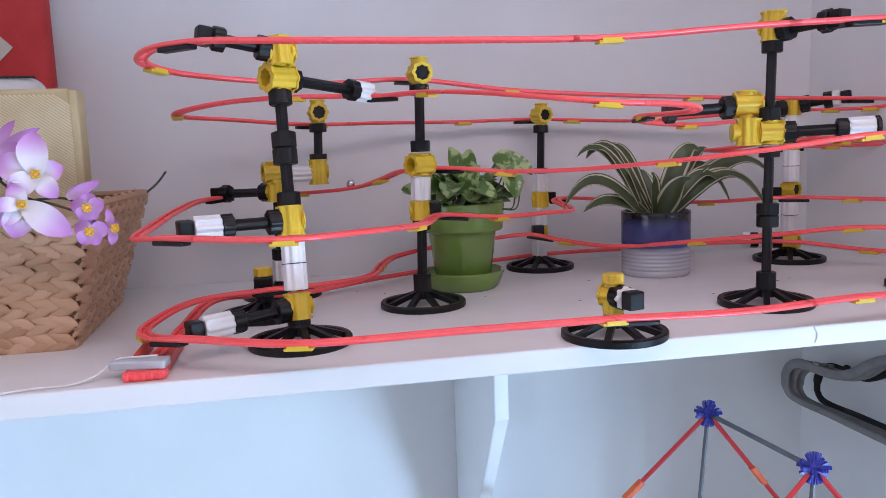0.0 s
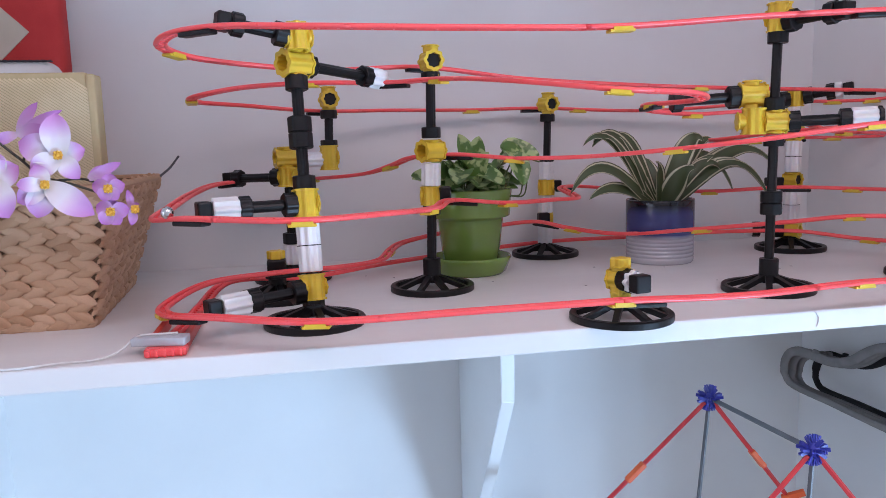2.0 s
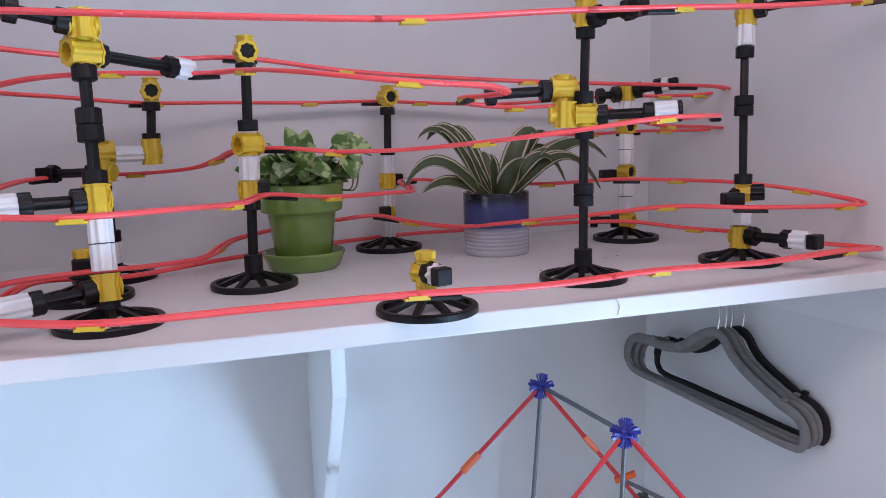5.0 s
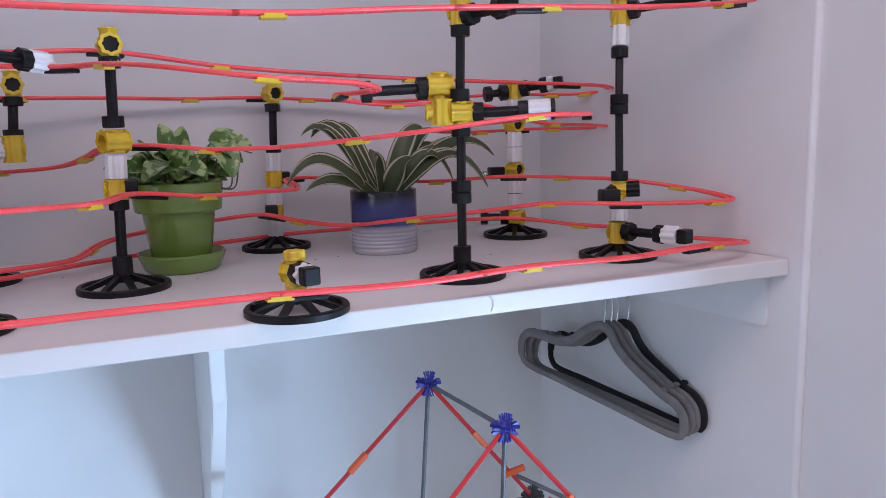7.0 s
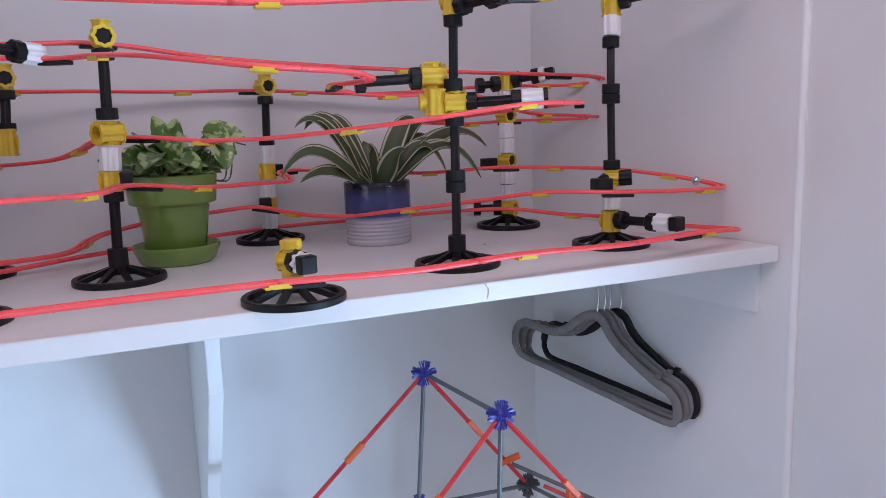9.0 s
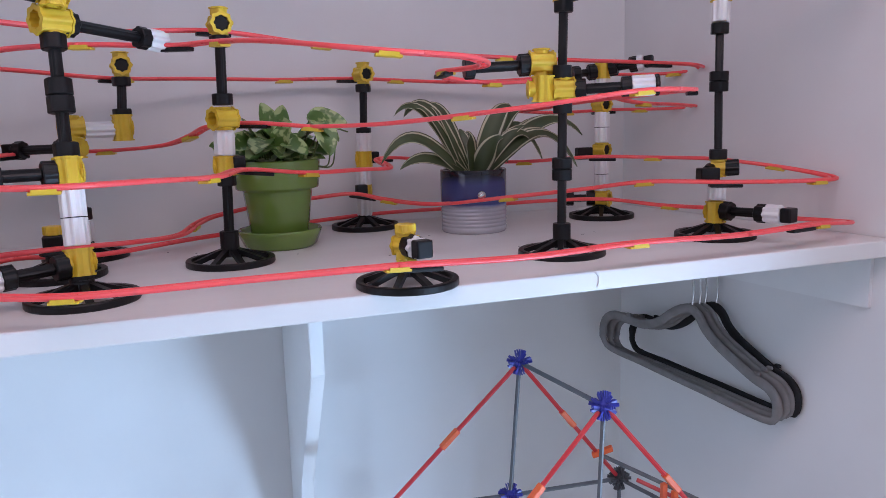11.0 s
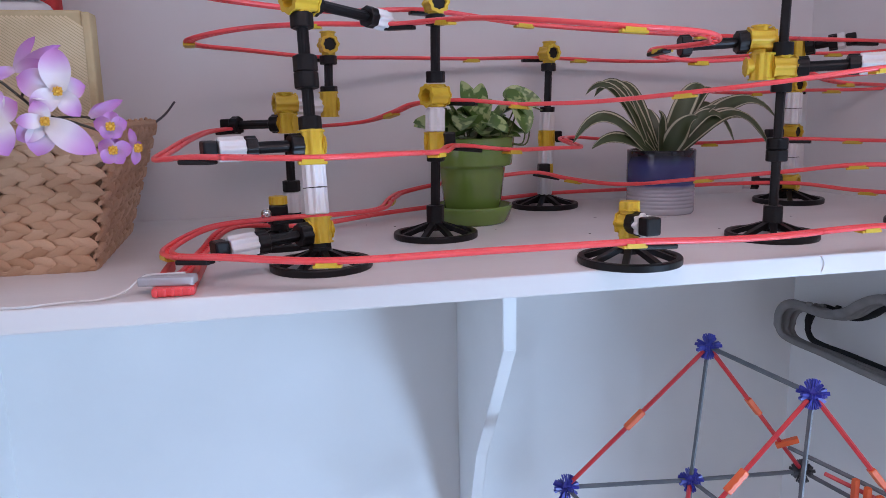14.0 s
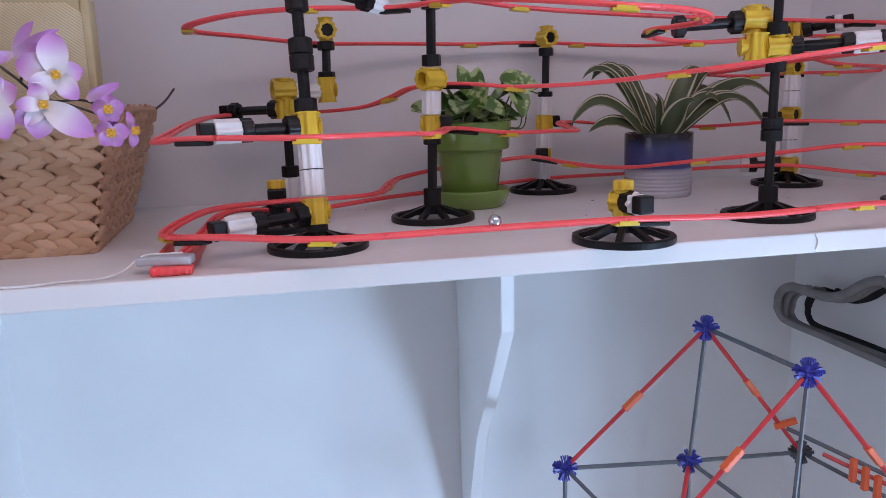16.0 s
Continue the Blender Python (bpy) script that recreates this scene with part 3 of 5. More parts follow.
# tower C, by the back wall
tC = tower(0.063, 0.459, "black, yellow and white marble run tower close to the wall")
foot(tC, (0, 0, 0))
white_tube(tC, (0, 0, 0.020), (0.001, 0, 0.048), ring=False)
connector(tC, (0.001, 0, 0.058), (0.95, -0.3, 0), Z, 0.024, 0.0105, 0.021)
part("track_block", bevelled_box((-0.008, -0.018, 0.062), (0.018, 0.012, 0.016), 0.002), BLACK, tC)
tab(tC, (-0.012, -0.030, 0.0475))
white_tube(tC, (0.001, 0, 0.068), (0.002, 0, 0.095), ring=False)
connector(tC, (0.003, 0, 0.108), (0.9, -0.4, 0), Z, 0.024, 0.0112, 0.024)
part("track_block", bevelled_box((0.019, -0.004, 0.111), (0.012, 0.014, 0.016), 0.002), BLACK, tC)
tab(tC, (0.030, -0.012, 0.0965))
white_tube(tC, (0.003, 0, 0.120), (0.004, 0, 0.148), ring=False)
collar(tC, (0.004, 0, 0.152), Z, 0.008, 0.0115)
rodpiece(tC, (0.004, 0, 0.15), (0.007, 0.004, 0.213))
collar(tC, (0.007, 0.004, 0.216), Z, 0.012)
connector(tC, (0.008, 0.004, 0.237), Z, (0.25, -0.97, 0), 0.036, 0.0112, 0.026, "black")
tab(tC, (-0.006, 0.028, 0.2235))

# tower D
tD = tower(0.220, 0.107, "tall black marble run tower with yellow double connector and arms")
foot(tD, (0, 0, 0))
collar(tD, (0, 0, 0.027), Z, 0.022, 0.0110)
rodpiece(tD, (0, 0, 0.03), (0.001, 0.001, 0.095))
joint(tD, (0.001, 0.001, 0.103), Z, 0.027)
rodpiece(tD, (0.001, 0.001, 0.115), (0.003, 0.003, 0.175))
collar(tD, (0.003, 0.003, 0.174), Z, 0.012)
connector(tD, (0.004, 0.003, 0.196), Z, (1.0, -0.30, 0), 0.026, 0.0120, 0.026)
connector(tD, (-0.019, 0.010, 0.197), (1.0, -0.3, 0), Z, 0.038, 0.0120, 0.030)
connector(tD, (-0.017, 0.018, 0.227), Z, (0.98, -0.2, 0), 0.034, 0.0125, 0.030)
collar(tD, (0.003, 0.004, 0.216), Z, 0.015)
rodpiece(tD, (0.003, 0.004, 0.21), (0.006, 0.006, 0.288))
collar(tD, (0.006, 0.006, 0.290), Z, 0.013)
connector(tD, (0.007, 0.006, 0.312), (0.35, -0.93, 0), Z, 0.028, 0.0118, 0.032)
arm(tD, (0.006, 0.002, 0.195), (0.096, -0.046, 0.1975), 0.026, False, None, big=0.0115)
bm = bmesh.new()
cyl(bm, (0.0962, -0.0461, 0.1975), (0.1005, -0.0484, 0.1976), 0.0118, n=32, lobes=8, depth=0.05)
part("end_disc", bm, BLACK, tD)
tab(tD, (0.125, -0.055, 0.189))
arm(tD, (-0.020, 0.020, 0.226), (-0.108, 0.036, 0.222), 0.0, False, (Vector((-0.105, 0.038, 0.2105)), lying((1, 0.2, 0))), big=0.0125)
arm(tD, (0.007, 0.006, 0.306), (0.030, -0.078, 0.307), 0.0, True, (Vector((0.036, -0.096, 0.2935)), lying((1, 0.05, 0.05))))

# tower E
tE = tower(0.460, 0.125, "tall black marble run tower near the side wall")
foot(tE, (0, 0, 0))
connector(tE, (0, 0, 0.034), (0.3, -0.95, 0), Z, 0.026, 0.0115, 0.028)
white_tube(tE, (0, 0, 0.050), (0.001, 0, 0.076), ring=False)
part("track_block", bevelled_box((-0.024, -0.012, 0.084), (0.026, 0.018, 0.020), 0.002, lying((1, -0.2, 0))), BLACK, tE)
tab(tE, (-0.014, -0.036, 0.0725))
connector(tE, (0.001, 0, 0.092), Z, (0.80, -0.6, 0), 0.024, 0.0092, 0.018, "black")
bm = bmesh.new()
cyl(bm, (0.008, -0.005, 0.092), (0.022, -0.016, 0.093), 0.0098, n=48, lobes=8, depth=0.10)
cyl(bm, (-0.006, 0.004, 0.092), (-0.018, -0.004, 0.088), 0.0080, n=24)
part("plug", bm, BLACK, tE)
collar(tE, (0.001, 0, 0.110), Z, 0.013)
rodpiece(tE, (0.001, 0, 0.11), (0.005, 0.008, 0.195))
joint(tE, (0.005, 0.008, 0.204), Z, 0.026)
rodpiece(tE, (0.005, 0.008, 0.21), (0.012, 0.018, 0.268))
collar(tE, (0.012, 0.018, 0.272), Z, 0.014)
white_tube(tE, (0.013, 0.019, 0.279), (0.017, 0.024, 0.306), ring=False)
connector(tE, (0.019, 0.026, 0.324), (0.9, -0.4, 0), Z, 0.026, 0.0115, 0.034)
arm(tE, (0, 0, 0.036), (0.030, -0.104, 0.038), 0.022, True, (Vector((0.030, -0.116, 0.0225)), lying((1, 0.1, 0))))
arm(tE, (0.019, 0.026, 0.326), (0.105, -0.085, 0.338), 0.0, True, (Vector((0.100, -0.105, 0.3255)), lying((1, 0.1, 0.08))))

# tower F, in the far corner
tF = tower(0.440, 0.378, "white tube marble run tower with yellow connectors in the corner")
foot(tF, (0, 0, 0))
connector(tF, (0, 0, 0.031), Z, (0.60, -0.80, 0), 0.024, 0.0118, 0.028, "open")
white_tube(tF, (0, 0, 0.044), (0, 0, 0.098))
part("track_block", bevelled_box((-0.040, -0.012, 0.106), (0.026, 0.014, 0.019), 0.002), BLACK, tF)
tab(tF, (-0.026, -0.040, 0.0965))
connector(tF, (0, 0, 0.110), Z, (0.35, -0.93, 0), 0.022, 0.0098, 0.024, "black")
white_tube(tF, (0, 0, 0.122), (0, 0, 0.170))
connector(tF, (0, 0.001, 0.182), Z, (0.2, -0.97, 0), 0.022, 0.0108, 0.024, "black")
tab(tF, (0.030, 0.020, 0.168))
white_tube(tF, (0, 0.001, 0.193), (0, 0.001, 0.224), ring=False)
connector(tF, (0, 0, 0.236), (0.9, -0.4, 0), Z, 0.024, 0.0108, 0.028)
arm(tF, (0, 0, 0.032), (-0.062, 0.030, 0.032), 0.012, False, None)
arm(tF, (0, 0, 0.236), (0.058, -0.052, 0.246), 0.010, True, (Vector((0.056, -0.066, 0.2365)), lying((1, 0.05, 0))))
arm(tF, (0, 0, 0.234), (-0.048, 0.010, 0.230), 0.0, False, None)

# towers G and H: a stack behind A, with a second stack carried on its side
tH = tower(-0.330, 0.372, "black rod marble run tower with yellow connectors behind the leaning tower")
foot(tH, (0, 0, 0))
white_tube(tH, (0, 0, 0.022), (0, 0, 0.050), ring=False)
collar(tH, (0, 0, 0.058), Z, 0.015)
rodpiece(tH, (0, 0, 0.06), (0, 0, 0.128))
connector(tH, (0, 0, 0.142), (-0.85, 0.5, 0), Z, 0.026, 0.0115, 0.026)
connector(tH, (-0.002, -0.002, 0.168), Z, (0.96, 0.25, 0), 0.030, 0.0118, 0.030)
arm(tH, (0, 0, 0.142), (-0.086, 0.052, 0.140), 0.0, True, (Vector((-0.088, 0.055, 0.1295)), lying((1, -0.3, 0))))
white_tube(tH, (0.012, 0.002, 0.164), (0.046, 0.014, 0.164), 0.0095, False)
connector(tH, (0.057, 0.018, 0.166), (0.96, 0.25, 0), Z, 0.024, 0.0112, 0.034)
collar(tH, (0.058, 0.022, 0.185), Z, 0.011)
rodpiece(tH, (0.058, 0.022, 0.185), (0.060, 0.036, 0.226))
collar(tH, (0.060, 0.036, 0.226), Z, 0.012)
connector(tH, (0.061, 0.040, 0.247), Z, (0.15, -0.98, 0), 0.036, 0.0112, 0.026, "black")
tab(tH, (0.052, 0.066, 0.2335))


tI = tower(-0.348, 0.245, "short black marble run foot with a yellow cap")
foot(tI, (0, 0, 0))
collar(tI, (0, 0, 0.026), Z, 0.014, 0.0105)
part("track_block", bevelled_box((0, 0, 0.040), (0.022, 0.022, 0.018), 0.002), BLACK, tI)
tab(tI, (0.006, -0.012, 0.0285))
bm = bmesh.new()
cyl(bm, (0, 0, 0.049), (0, 0, 0.059), 0.0100, n=48, lobes=6, depth=0.10)
part("connector", bm, YELLOW, tI, "yellow plastic connector")

tM = tower(0.0, 0.026, "low marble run foot overhanging the shelf's edge with a yellow connector")
foot(tM, (0, 0, 0))
bm = bmesh.new()
cyl(bm, (0.001, 0.004, 0.020), (0.001, 0.005, 0.034), 0.0098, n=48, lobes=6, depth=0.10)
part("connector_base", bm, YELLOW, tM)
connector(tM, (0.001, 0.005, 0.040), Z, (0.55, -0.83, 0), 0.030, 0.0108, 0.022)
bm = bmesh.new()
cyl(bm, (0.001, 0.005, 0.052), (0.001, 0.005, 0.062), 0.0100, n=48, lobes=6, depth=0.12)
part("connector_top", bm, YELLOW, tM)
arm(tM, (0.001, 0.012, 0.040), (0.010, -0.030, 0.040), 0.012, True, (Vector((-0.004, -0.050, 0.0325)), lying((1, 0.08, 0))))

# ---- the marble run: track ----
track = thing("marble_track", (0, 0, SHELF), "long looping coral-red plastic marble track held on towers", "toy track")


def lay(line, closed_ties):
    """Cuts a line into sections of twin rails with cross ties."""
    total = [0.0]
    for a, b in zip(line, line[1:]):
        total.append(total[-1] + (b - a).length)
    cuts = max(1, round(total[-1] / 0.22))
    for k in range(cuts):
        idx = [i for i, s in enumerate(total) if k * total[-1] / cuts - 0.007 <= s <= (k + 1) * total[-1] / cuts + 0.007]
        seg = [line[i] - Vector((0, 0, SHELF)) for i in idx]
        bm = bmesh.new()
        sides = []
        for i in range(len(seg)):
            d = (seg[min(i + 1, len(seg) - 1)] - seg[max(i - 1, 0)]).normalized()
            sides.append(d.cross(Z).normalized())
        for q in (-1, 1):
            tube(bm, [p + s * q * 0.0045 for p, s in zip(seg, sides)], 0.0025, 8)
        for i in range(1, len(seg) - 1):
            if i % 3 != 2 and seg[i].x > -0.385:
                continue
            d = (seg[i + 1] - seg[i]).normalized()
            box(bm, seg[i] - Z * 0.0012, (0.0022, 0.0090, 0.0018), (d, sides[i], Z))
        part("rail_section", bm, RED, track, smooth=True)


for k in TRACK:
    lay(LINES[k], True)


def clip(p, d):
    """A yellow joining clip under the rails."""
    ax = lying(d)
    q = Vector(p) - Vector((0, 0, SHELF + 0.0042))
    bm = bevelled_box(q, (0.025, 0.0122, 0.0028), 0.0007, ax)
    for s in (-1, 1):
        box(bm, q + ax[1] * s * 0.0066 + ax[2] * 0.0016, (0.019, 0.0012, 0.0036), ax)
    part("track_clip", bm, YELLOW, track, "yellow plastic track clip")


for p in ((-0.011, 0.008, 1.885), (0.285, 0.008, 1.90), (0.53, 0.015, 1.918), (-0.438, 0.175, 1.882), (-0.022, 0.30, 1.861), (0.235, 0.30, 1.848), (0.58, 0.388, 1.832),
          (0.53, 0.41, 1.83), (0.13, 0.487, 1.828), (-0.046, 0.488, 1.83), (-0.27, 0.443, 1.838), (-0.44, 0.345, 1.846), (-0.30, 0.245, 1.85), (-0.16, 0.16, 1.85), (-0.026, -0.02, 1.825),
          (0.09, 0.14, 1.82), (0.178, 0.21, 1.805), (0.46, 0.295, 1.783), (0.535, 0.41, 1.772), (0.40, 0.42, 1.772), (0.255, -0.003, 1.786), (0.087, 0.083, 1.767), (-0.052, 0.225, 1.758),
          (-0.19, 0.365, 1.756), (-0.30, 0.435, 1.748), (-0.316, -0.008, 1.717), (-0.182, 0.108, 1.714), (-0.057, 0.24, 1.703), (0.31, 0.394, 1.70), (0.474, 0.29, 1.699), (0.60, 0.165, 1.685),
          (0.57, 0.07, 1.672), (0.36, 0.14, 1.669), (0.22, 0.255, 1.653), (0.09, 0.40, 1.648), (-0.195, 0.38, 1.631), (-0.45, 0.085, 1.624), (-0.308, -0.022, 1.626), (-0.029, -0.04, 1.63),
          (0.249, -0.012, 1.625), (0.525, 0.012, 1.623), (0.50, 0.28, 1.623), (0.23, 0.456, 1.624)):
    _, a, d = nearest(p)
    clip(a, d)

# steel marble
bm = bmesh.new()
bmesh.ops.create_uvsphere(bm, u_segments=24, v_segments=16, radius=0.0062)
marble = part("marble", bm, STEEL, None, "small polished steel marble rolling on the track", True)
tagged(marble, category="marble")

# ---- things on the shelf ----
def bend(p, q, amount, sag=Vector((0, 0, 1)), n=10):
    """Points from p to q on an arch."""
    p, q = Vector(p), Vector(q)
    return [p.lerp(q, i / n) + sag * amount * 4 * (i / n) * (1 - i / n) for i in range(n + 1)]


def blade(bm, pts, width, fold=0.25, up=None, tip=1.6, root=0.35, ripple=0.0, seed=0):
    """A leaf along pts, with a fold on its midrib and UVs across and along."""
    layer = bm.loops.layers.uv.verify()
    rng = random.Random(seed)
    n = len(pts)
    cols = 5
    grid = []
    for i, p in enumerate(pts):
        s = i / (n - 1)
        d = (pts[min(i + 1, n - 1)] - pts[max(i - 1, 0)]).normalized()
        side = d.cross(up or Z)
        side = side.normalized() if side.length > 1e-4 else Vector((1, 0, 0))
        nor = side.cross(d).normalized()
        w = width * (root + (1 - root) * math.sin(math.pi * min(1, s * 0.85 + 0.12))) * max(0.0, 1 - s ** (3 * tip)) ** 0.6 + 0.0003
        row = []
        for c in range(cols):
            u = c / (cols - 1) * 2 - 1
            wob = ripple * math.sin(9 * s + 2 * u + rng.random() * 0.8) * abs(u)
            row.append(bm.verts.new(p + side * u * w / 2 + nor * (abs(u) * w / 2 * fold + wob)))
        grid.append(row)
    for i in range(n - 1):
        for c in range(cols - 1):
            f = bm.faces.new((grid[i][c], grid[i][c + 1], grid[i + 1][c + 1], grid[i + 1][c]))
            for l, (u, v) in zip(f.loops, ((c, i), (c + 1, i), (c + 1, i + 1), (c, i + 1))):
                l[layer].uv = (u / (cols - 1), v / (n - 1))


def heart(bm, base, along_, normal, size, cup=0.15, seed=0):
    """A heart-shaped leaf from its stalk end."""
    d = Vector(along_).normalized()
    side = d.cross(Vector(normal)).normalized()
    nor = side.cross(d).normalized()
    rows = [(-0.06, 0.20), (0.02, 0.36), (0.15, 0.46), (0.32, 0.47), (0.52, 0.43), (0.72, 0.34), (0.88, 0.21), (0.96, 0.11), (1.0, 0.01)]
    rng = random.Random(seed)
    curl = rng.uniform(0.1, 0.4)
    grid = []
    for s, w in rows:
        row = []
        for u in (-1, -0.55, 0, 0.55, 1):
            sx = s + (0.07 if u == 0 and s < 0.05 else 0.0)
            row.append(bm.verts.new(Vector(base) + d * size * sx + side * size * w * u * 0.82
                                    + nor * size * (cup * abs(u) * w * 1.6 - curl * max(0, s) ** 2 * 0.5 + rng.uniform(-0.012, 0.012))))
        grid.append(row)
    for a, b in zip(grid, grid[1:]):
        for c in range(4):
            bm.faces.new((a[c], a[c + 1], b[c + 1], b[c]))


# green pot with pothos, standing in its saucer
saucer = thing("pot_saucer", (-0.084, 0.345, SHELF), "green glazed ceramic saucer under the green pot", "saucer")
bm = bmesh.new()
lathe(bm, [(0.030, 0.0), (0.045, 0.0), (0.0495, 0.004), (0.0550, 0.018), (0.0565, 0.0235), (0.0555, 0.0255), (0.0535, 0.0240), (0.048, 0.007), (0.030, 0.0055)], 64)
part("dish", bm, GREEN_GLAZE, saucer, smooth=True)
gpot = thing("flower_pot", (-0.084, 0.345, SHELF + 0.006), "green glazed ceramic flower pot with a wide rim", "flower pot")
bm = bmesh.new()
lathe(bm, [(0.0233, 0.0), (0.0358, 0.0), (0.0372, 0.002), (0.0462, 0.070), (0.0464, 0.0722), (0.0550, 0.0742), (0.0557, 0.0765), (0.0588, 0.1095), (0.0578, 0.1120), (0.0548, 0.1120), (0.0530, 0.1075), (0.0500, 0.097), (0.0186, 0.097)], 72)
part("body", bm, GREEN_GLAZE, gpot, smooth=True)
bm = bmesh.new()
lathe(bm, [(0.001, 0.0985), (0.02, 0.1000), (0.04, 0.0980), (0.0505, 0.0980)], 40)
part("soil", bm, SOIL, gpot)
pothos = thing("pothos_plant", (-0.084, 0.345, SHELF + 0.106), "variegated green and cream trailing pothos plant", "plant")
rng = random.Random(5)
LEAVES = [((-0.006, -0.015, 0.044), (-0.15, -0.1, 1), 0.044), ((0.030, -0.015, 0.030), (0.45, -0.25, 0.8), 0.040), ((0.046, -0.012, 0.066), (0.80, -0.15, -0.5), 0.050), ((0.058, -0.02, 0.058), (0.25, -0.4, -0.9), 0.046),
          ((-0.040, -0.020, 0.020), (-0.8, -0.3, 0.30), 0.050), ((0.000, -0.030, 0.026), (0.3, -0.4, 0.85), 0.042), ((0.006, -0.01, 0.048), (0.1, -0.3, 1), 0.036), ((0.048, 0.0, 0.062), (0.75, -0.2, -0.05), 0.052), ((0.030, -0.012, 0.036), (0.75, -0.3, 0.45), 0.040),
          ((-0.020, -0.035, 0.030), (-0.6, -0.7, -0.3), 0.036), ((0.010, -0.040, 0.034), (0.5, -0.7, -0.25), 0.038), ((-0.030, -0.02, 0.042), (-0.3, -0.5, 0.7), 0.034)]
for k in range(40):
    a, r = rng.uniform(0, 2 * math.pi), rng.uniform(0.01, 0.050)
    LEAVES.append(((r * math.cos(a), r * math.sin(a), rng.uniform(0.004, 0.040)), (math.cos(a) + rng.uniform(-0.5, 0.5), math.sin(a) + rng.uniform(-0.5, 0.5), rng.uniform(-0.35, 0.5)), rng.uniform(0.030, 0.046)))
for k, (b, d, s) in enumerate(LEAVES):
    bm = bmesh.new()
    heart(bm, b, d, Vector((rng.uniform(-0.5, 0.5), rng.uniform(-0.9, -0.2), rng.uniform(0.5, 1.0))), s, 0.18, k)
    part("leaf", bm, POTHOS, pothos, smooth=True)
    bm = bmesh.new()
    tube(bm, bend((b[0] * 0.4, b[1] * 0.4, -0.006), b, 0.006, Vector((b[0], b[1], 0.02)).normalized(), 6), 0.0011, 5)
    part("stalk", bm, STEM, pothos)
for pts in ([(0.040, -0.02, 0.0), (0.052, -0.026, 0.030), (0.060, -0.02, 0.055), (0.070, -0.01, 0.062)], [(0.045, -0.022, 0.004), (0.064, -0.026, 0.002), (0.069, -0.026, 0.02), (0.068, -0.022, 0.052)],
            [(0.046, -0.02, 0.002), (0.070, -0.024, 0.001), (0.0755, -0.024, 0.016), (0.0765, -0.02, 0.05)], [(0.04, -0.02, 0.048), (0.075, -0.018, 0.052), (0.098, -0.012, 0.046)]):
    bm = bmesh.new()
    tube(bm, spline(pts, 0.004), 0.0011, 6)
    part("stalk", bm, STEM, pothos)

# blue and grey pot with a striped arching plant
bpot = thing("flower_pot", (0.2035, 0.349, SHELF), "glazed stoneware pot, dark blue above ribbed pale grey", "flower pot")
prof = [(0.0354, 0.0), (0.0466, 0.0), (0.0481, 0.002)]
for k in range(7):
    z = 0.005 + k * 0.0055
    prof += [(0.0486, z), (0.0486, z + 0.0028), (0.0477, z + 0.0036), (0.0477, z + 0.0048)]
prof += [(0.0490, 0.046), (0.0490, 0.090), (0.0484, 0.0920), (0.0454, 0.0920), (0.0446, 0.0900), (0.0439, 0.082), (0.0118, 0.082)]
bm = bmesh.new()
lathe(bm, prof, 72, (0, 0, 0), True)
part("body", bm, POT_GLAZE, bpot, smooth=True)
bm = bmesh.new()
lathe(bm, [(0.001, 0.083), (0.02, 0.0845), (0.0438, 0.0825)], 40)
part("soil", bm, SOIL, bpot)
dracaena = thing("striped_plant", (0.2035, 0.349, SHELF + 0.085), "arching dark green plant with cream-edged strap leaves", "plant")
# tip, lift of the arch, width
ARCH = [((-0.146, -0.02, 0.020), 0.042, 0.021), ((-0.102, 0.01, 0.084), 0.043, 0.024), ((-0.122, -0.03, 0.012), 0.019, 0.020), ((0.067, 0.0, 0.089), 0.030, 0.028), ((0.184, 0.0, 0.050), 0.042, 0.023),
        ((0.144, -0.025, 0.026), 0.040, 0.022), ((0.030, -0.045, 0.052), 0.010, 0.029), ((0.066, 0.02, 0.012), 0.024, 0.013), ((0.080, -0.01, 0.068), 0.010, 0.019), ((-0.008, 0.03, 0.066), 0.006, 0.022),
        ((-0.042, 0.02, 0.052), 0.014, 0.018), ((-0.085, 0.03, 0.098), 0.026, 0.018), ((0.100, 0.03, 0.066), 0.022, 0.020), ((0.034, 0.01, 0.062), 0.010, 0.018), ((-0.020, -0.03, 0.060), 0.012, 0.022),
        ((-0.118, 0.005, 0.086), 0.040, 0.017), ((-0.070, 0.015, 0.092), 0.034, 0.020), ((0.104, -0.02, 0.018), 0.046, 0.017), ((0.158, -0.03, 0.004), 0.052, 0.018), ((0.092, 0.02, 0.092), 0.020, 0.022), ((0.150, 0.015, 0.072), 0.024, 0.019)]
for k, (q, h, w) in enumerate(ARCH):
    root = Vector((q[0] * 0.08, q[1] * 0.12, -0.004))
    pts = []
    for i in range(17):
        s = i / 16
        p = root.lerp(Vector(q), s)
        p.z = root.z + (q[2] - root.z) * s + h * 4 * s * (1 - s) * (0.55 + 0.9 * s)
        pts.append(p)
    bm = bmesh.new()
    blade(bm, pts, w * 1.2, 0.22, Vector((0.12 * (k % 3 - 1), -0.72, 0.68)), 1.3, 0.50, 0.0010, k)
    part("leaf", bm, STRIPED, dracaena, smooth=True)

# woven basket
BX0, BX1, BY0, BY1, BH = -0.722, -0.538, 0.152, 0.402, 0.146   # foot of the basket
OUT = 0.030
SKEW = 0.012     # how far the side face turns inwards at the foot
basket = thing("woven_basket", (-0.650, 0.27, SHELF), "tapered brown seagrass basket with braided rows", "basket")


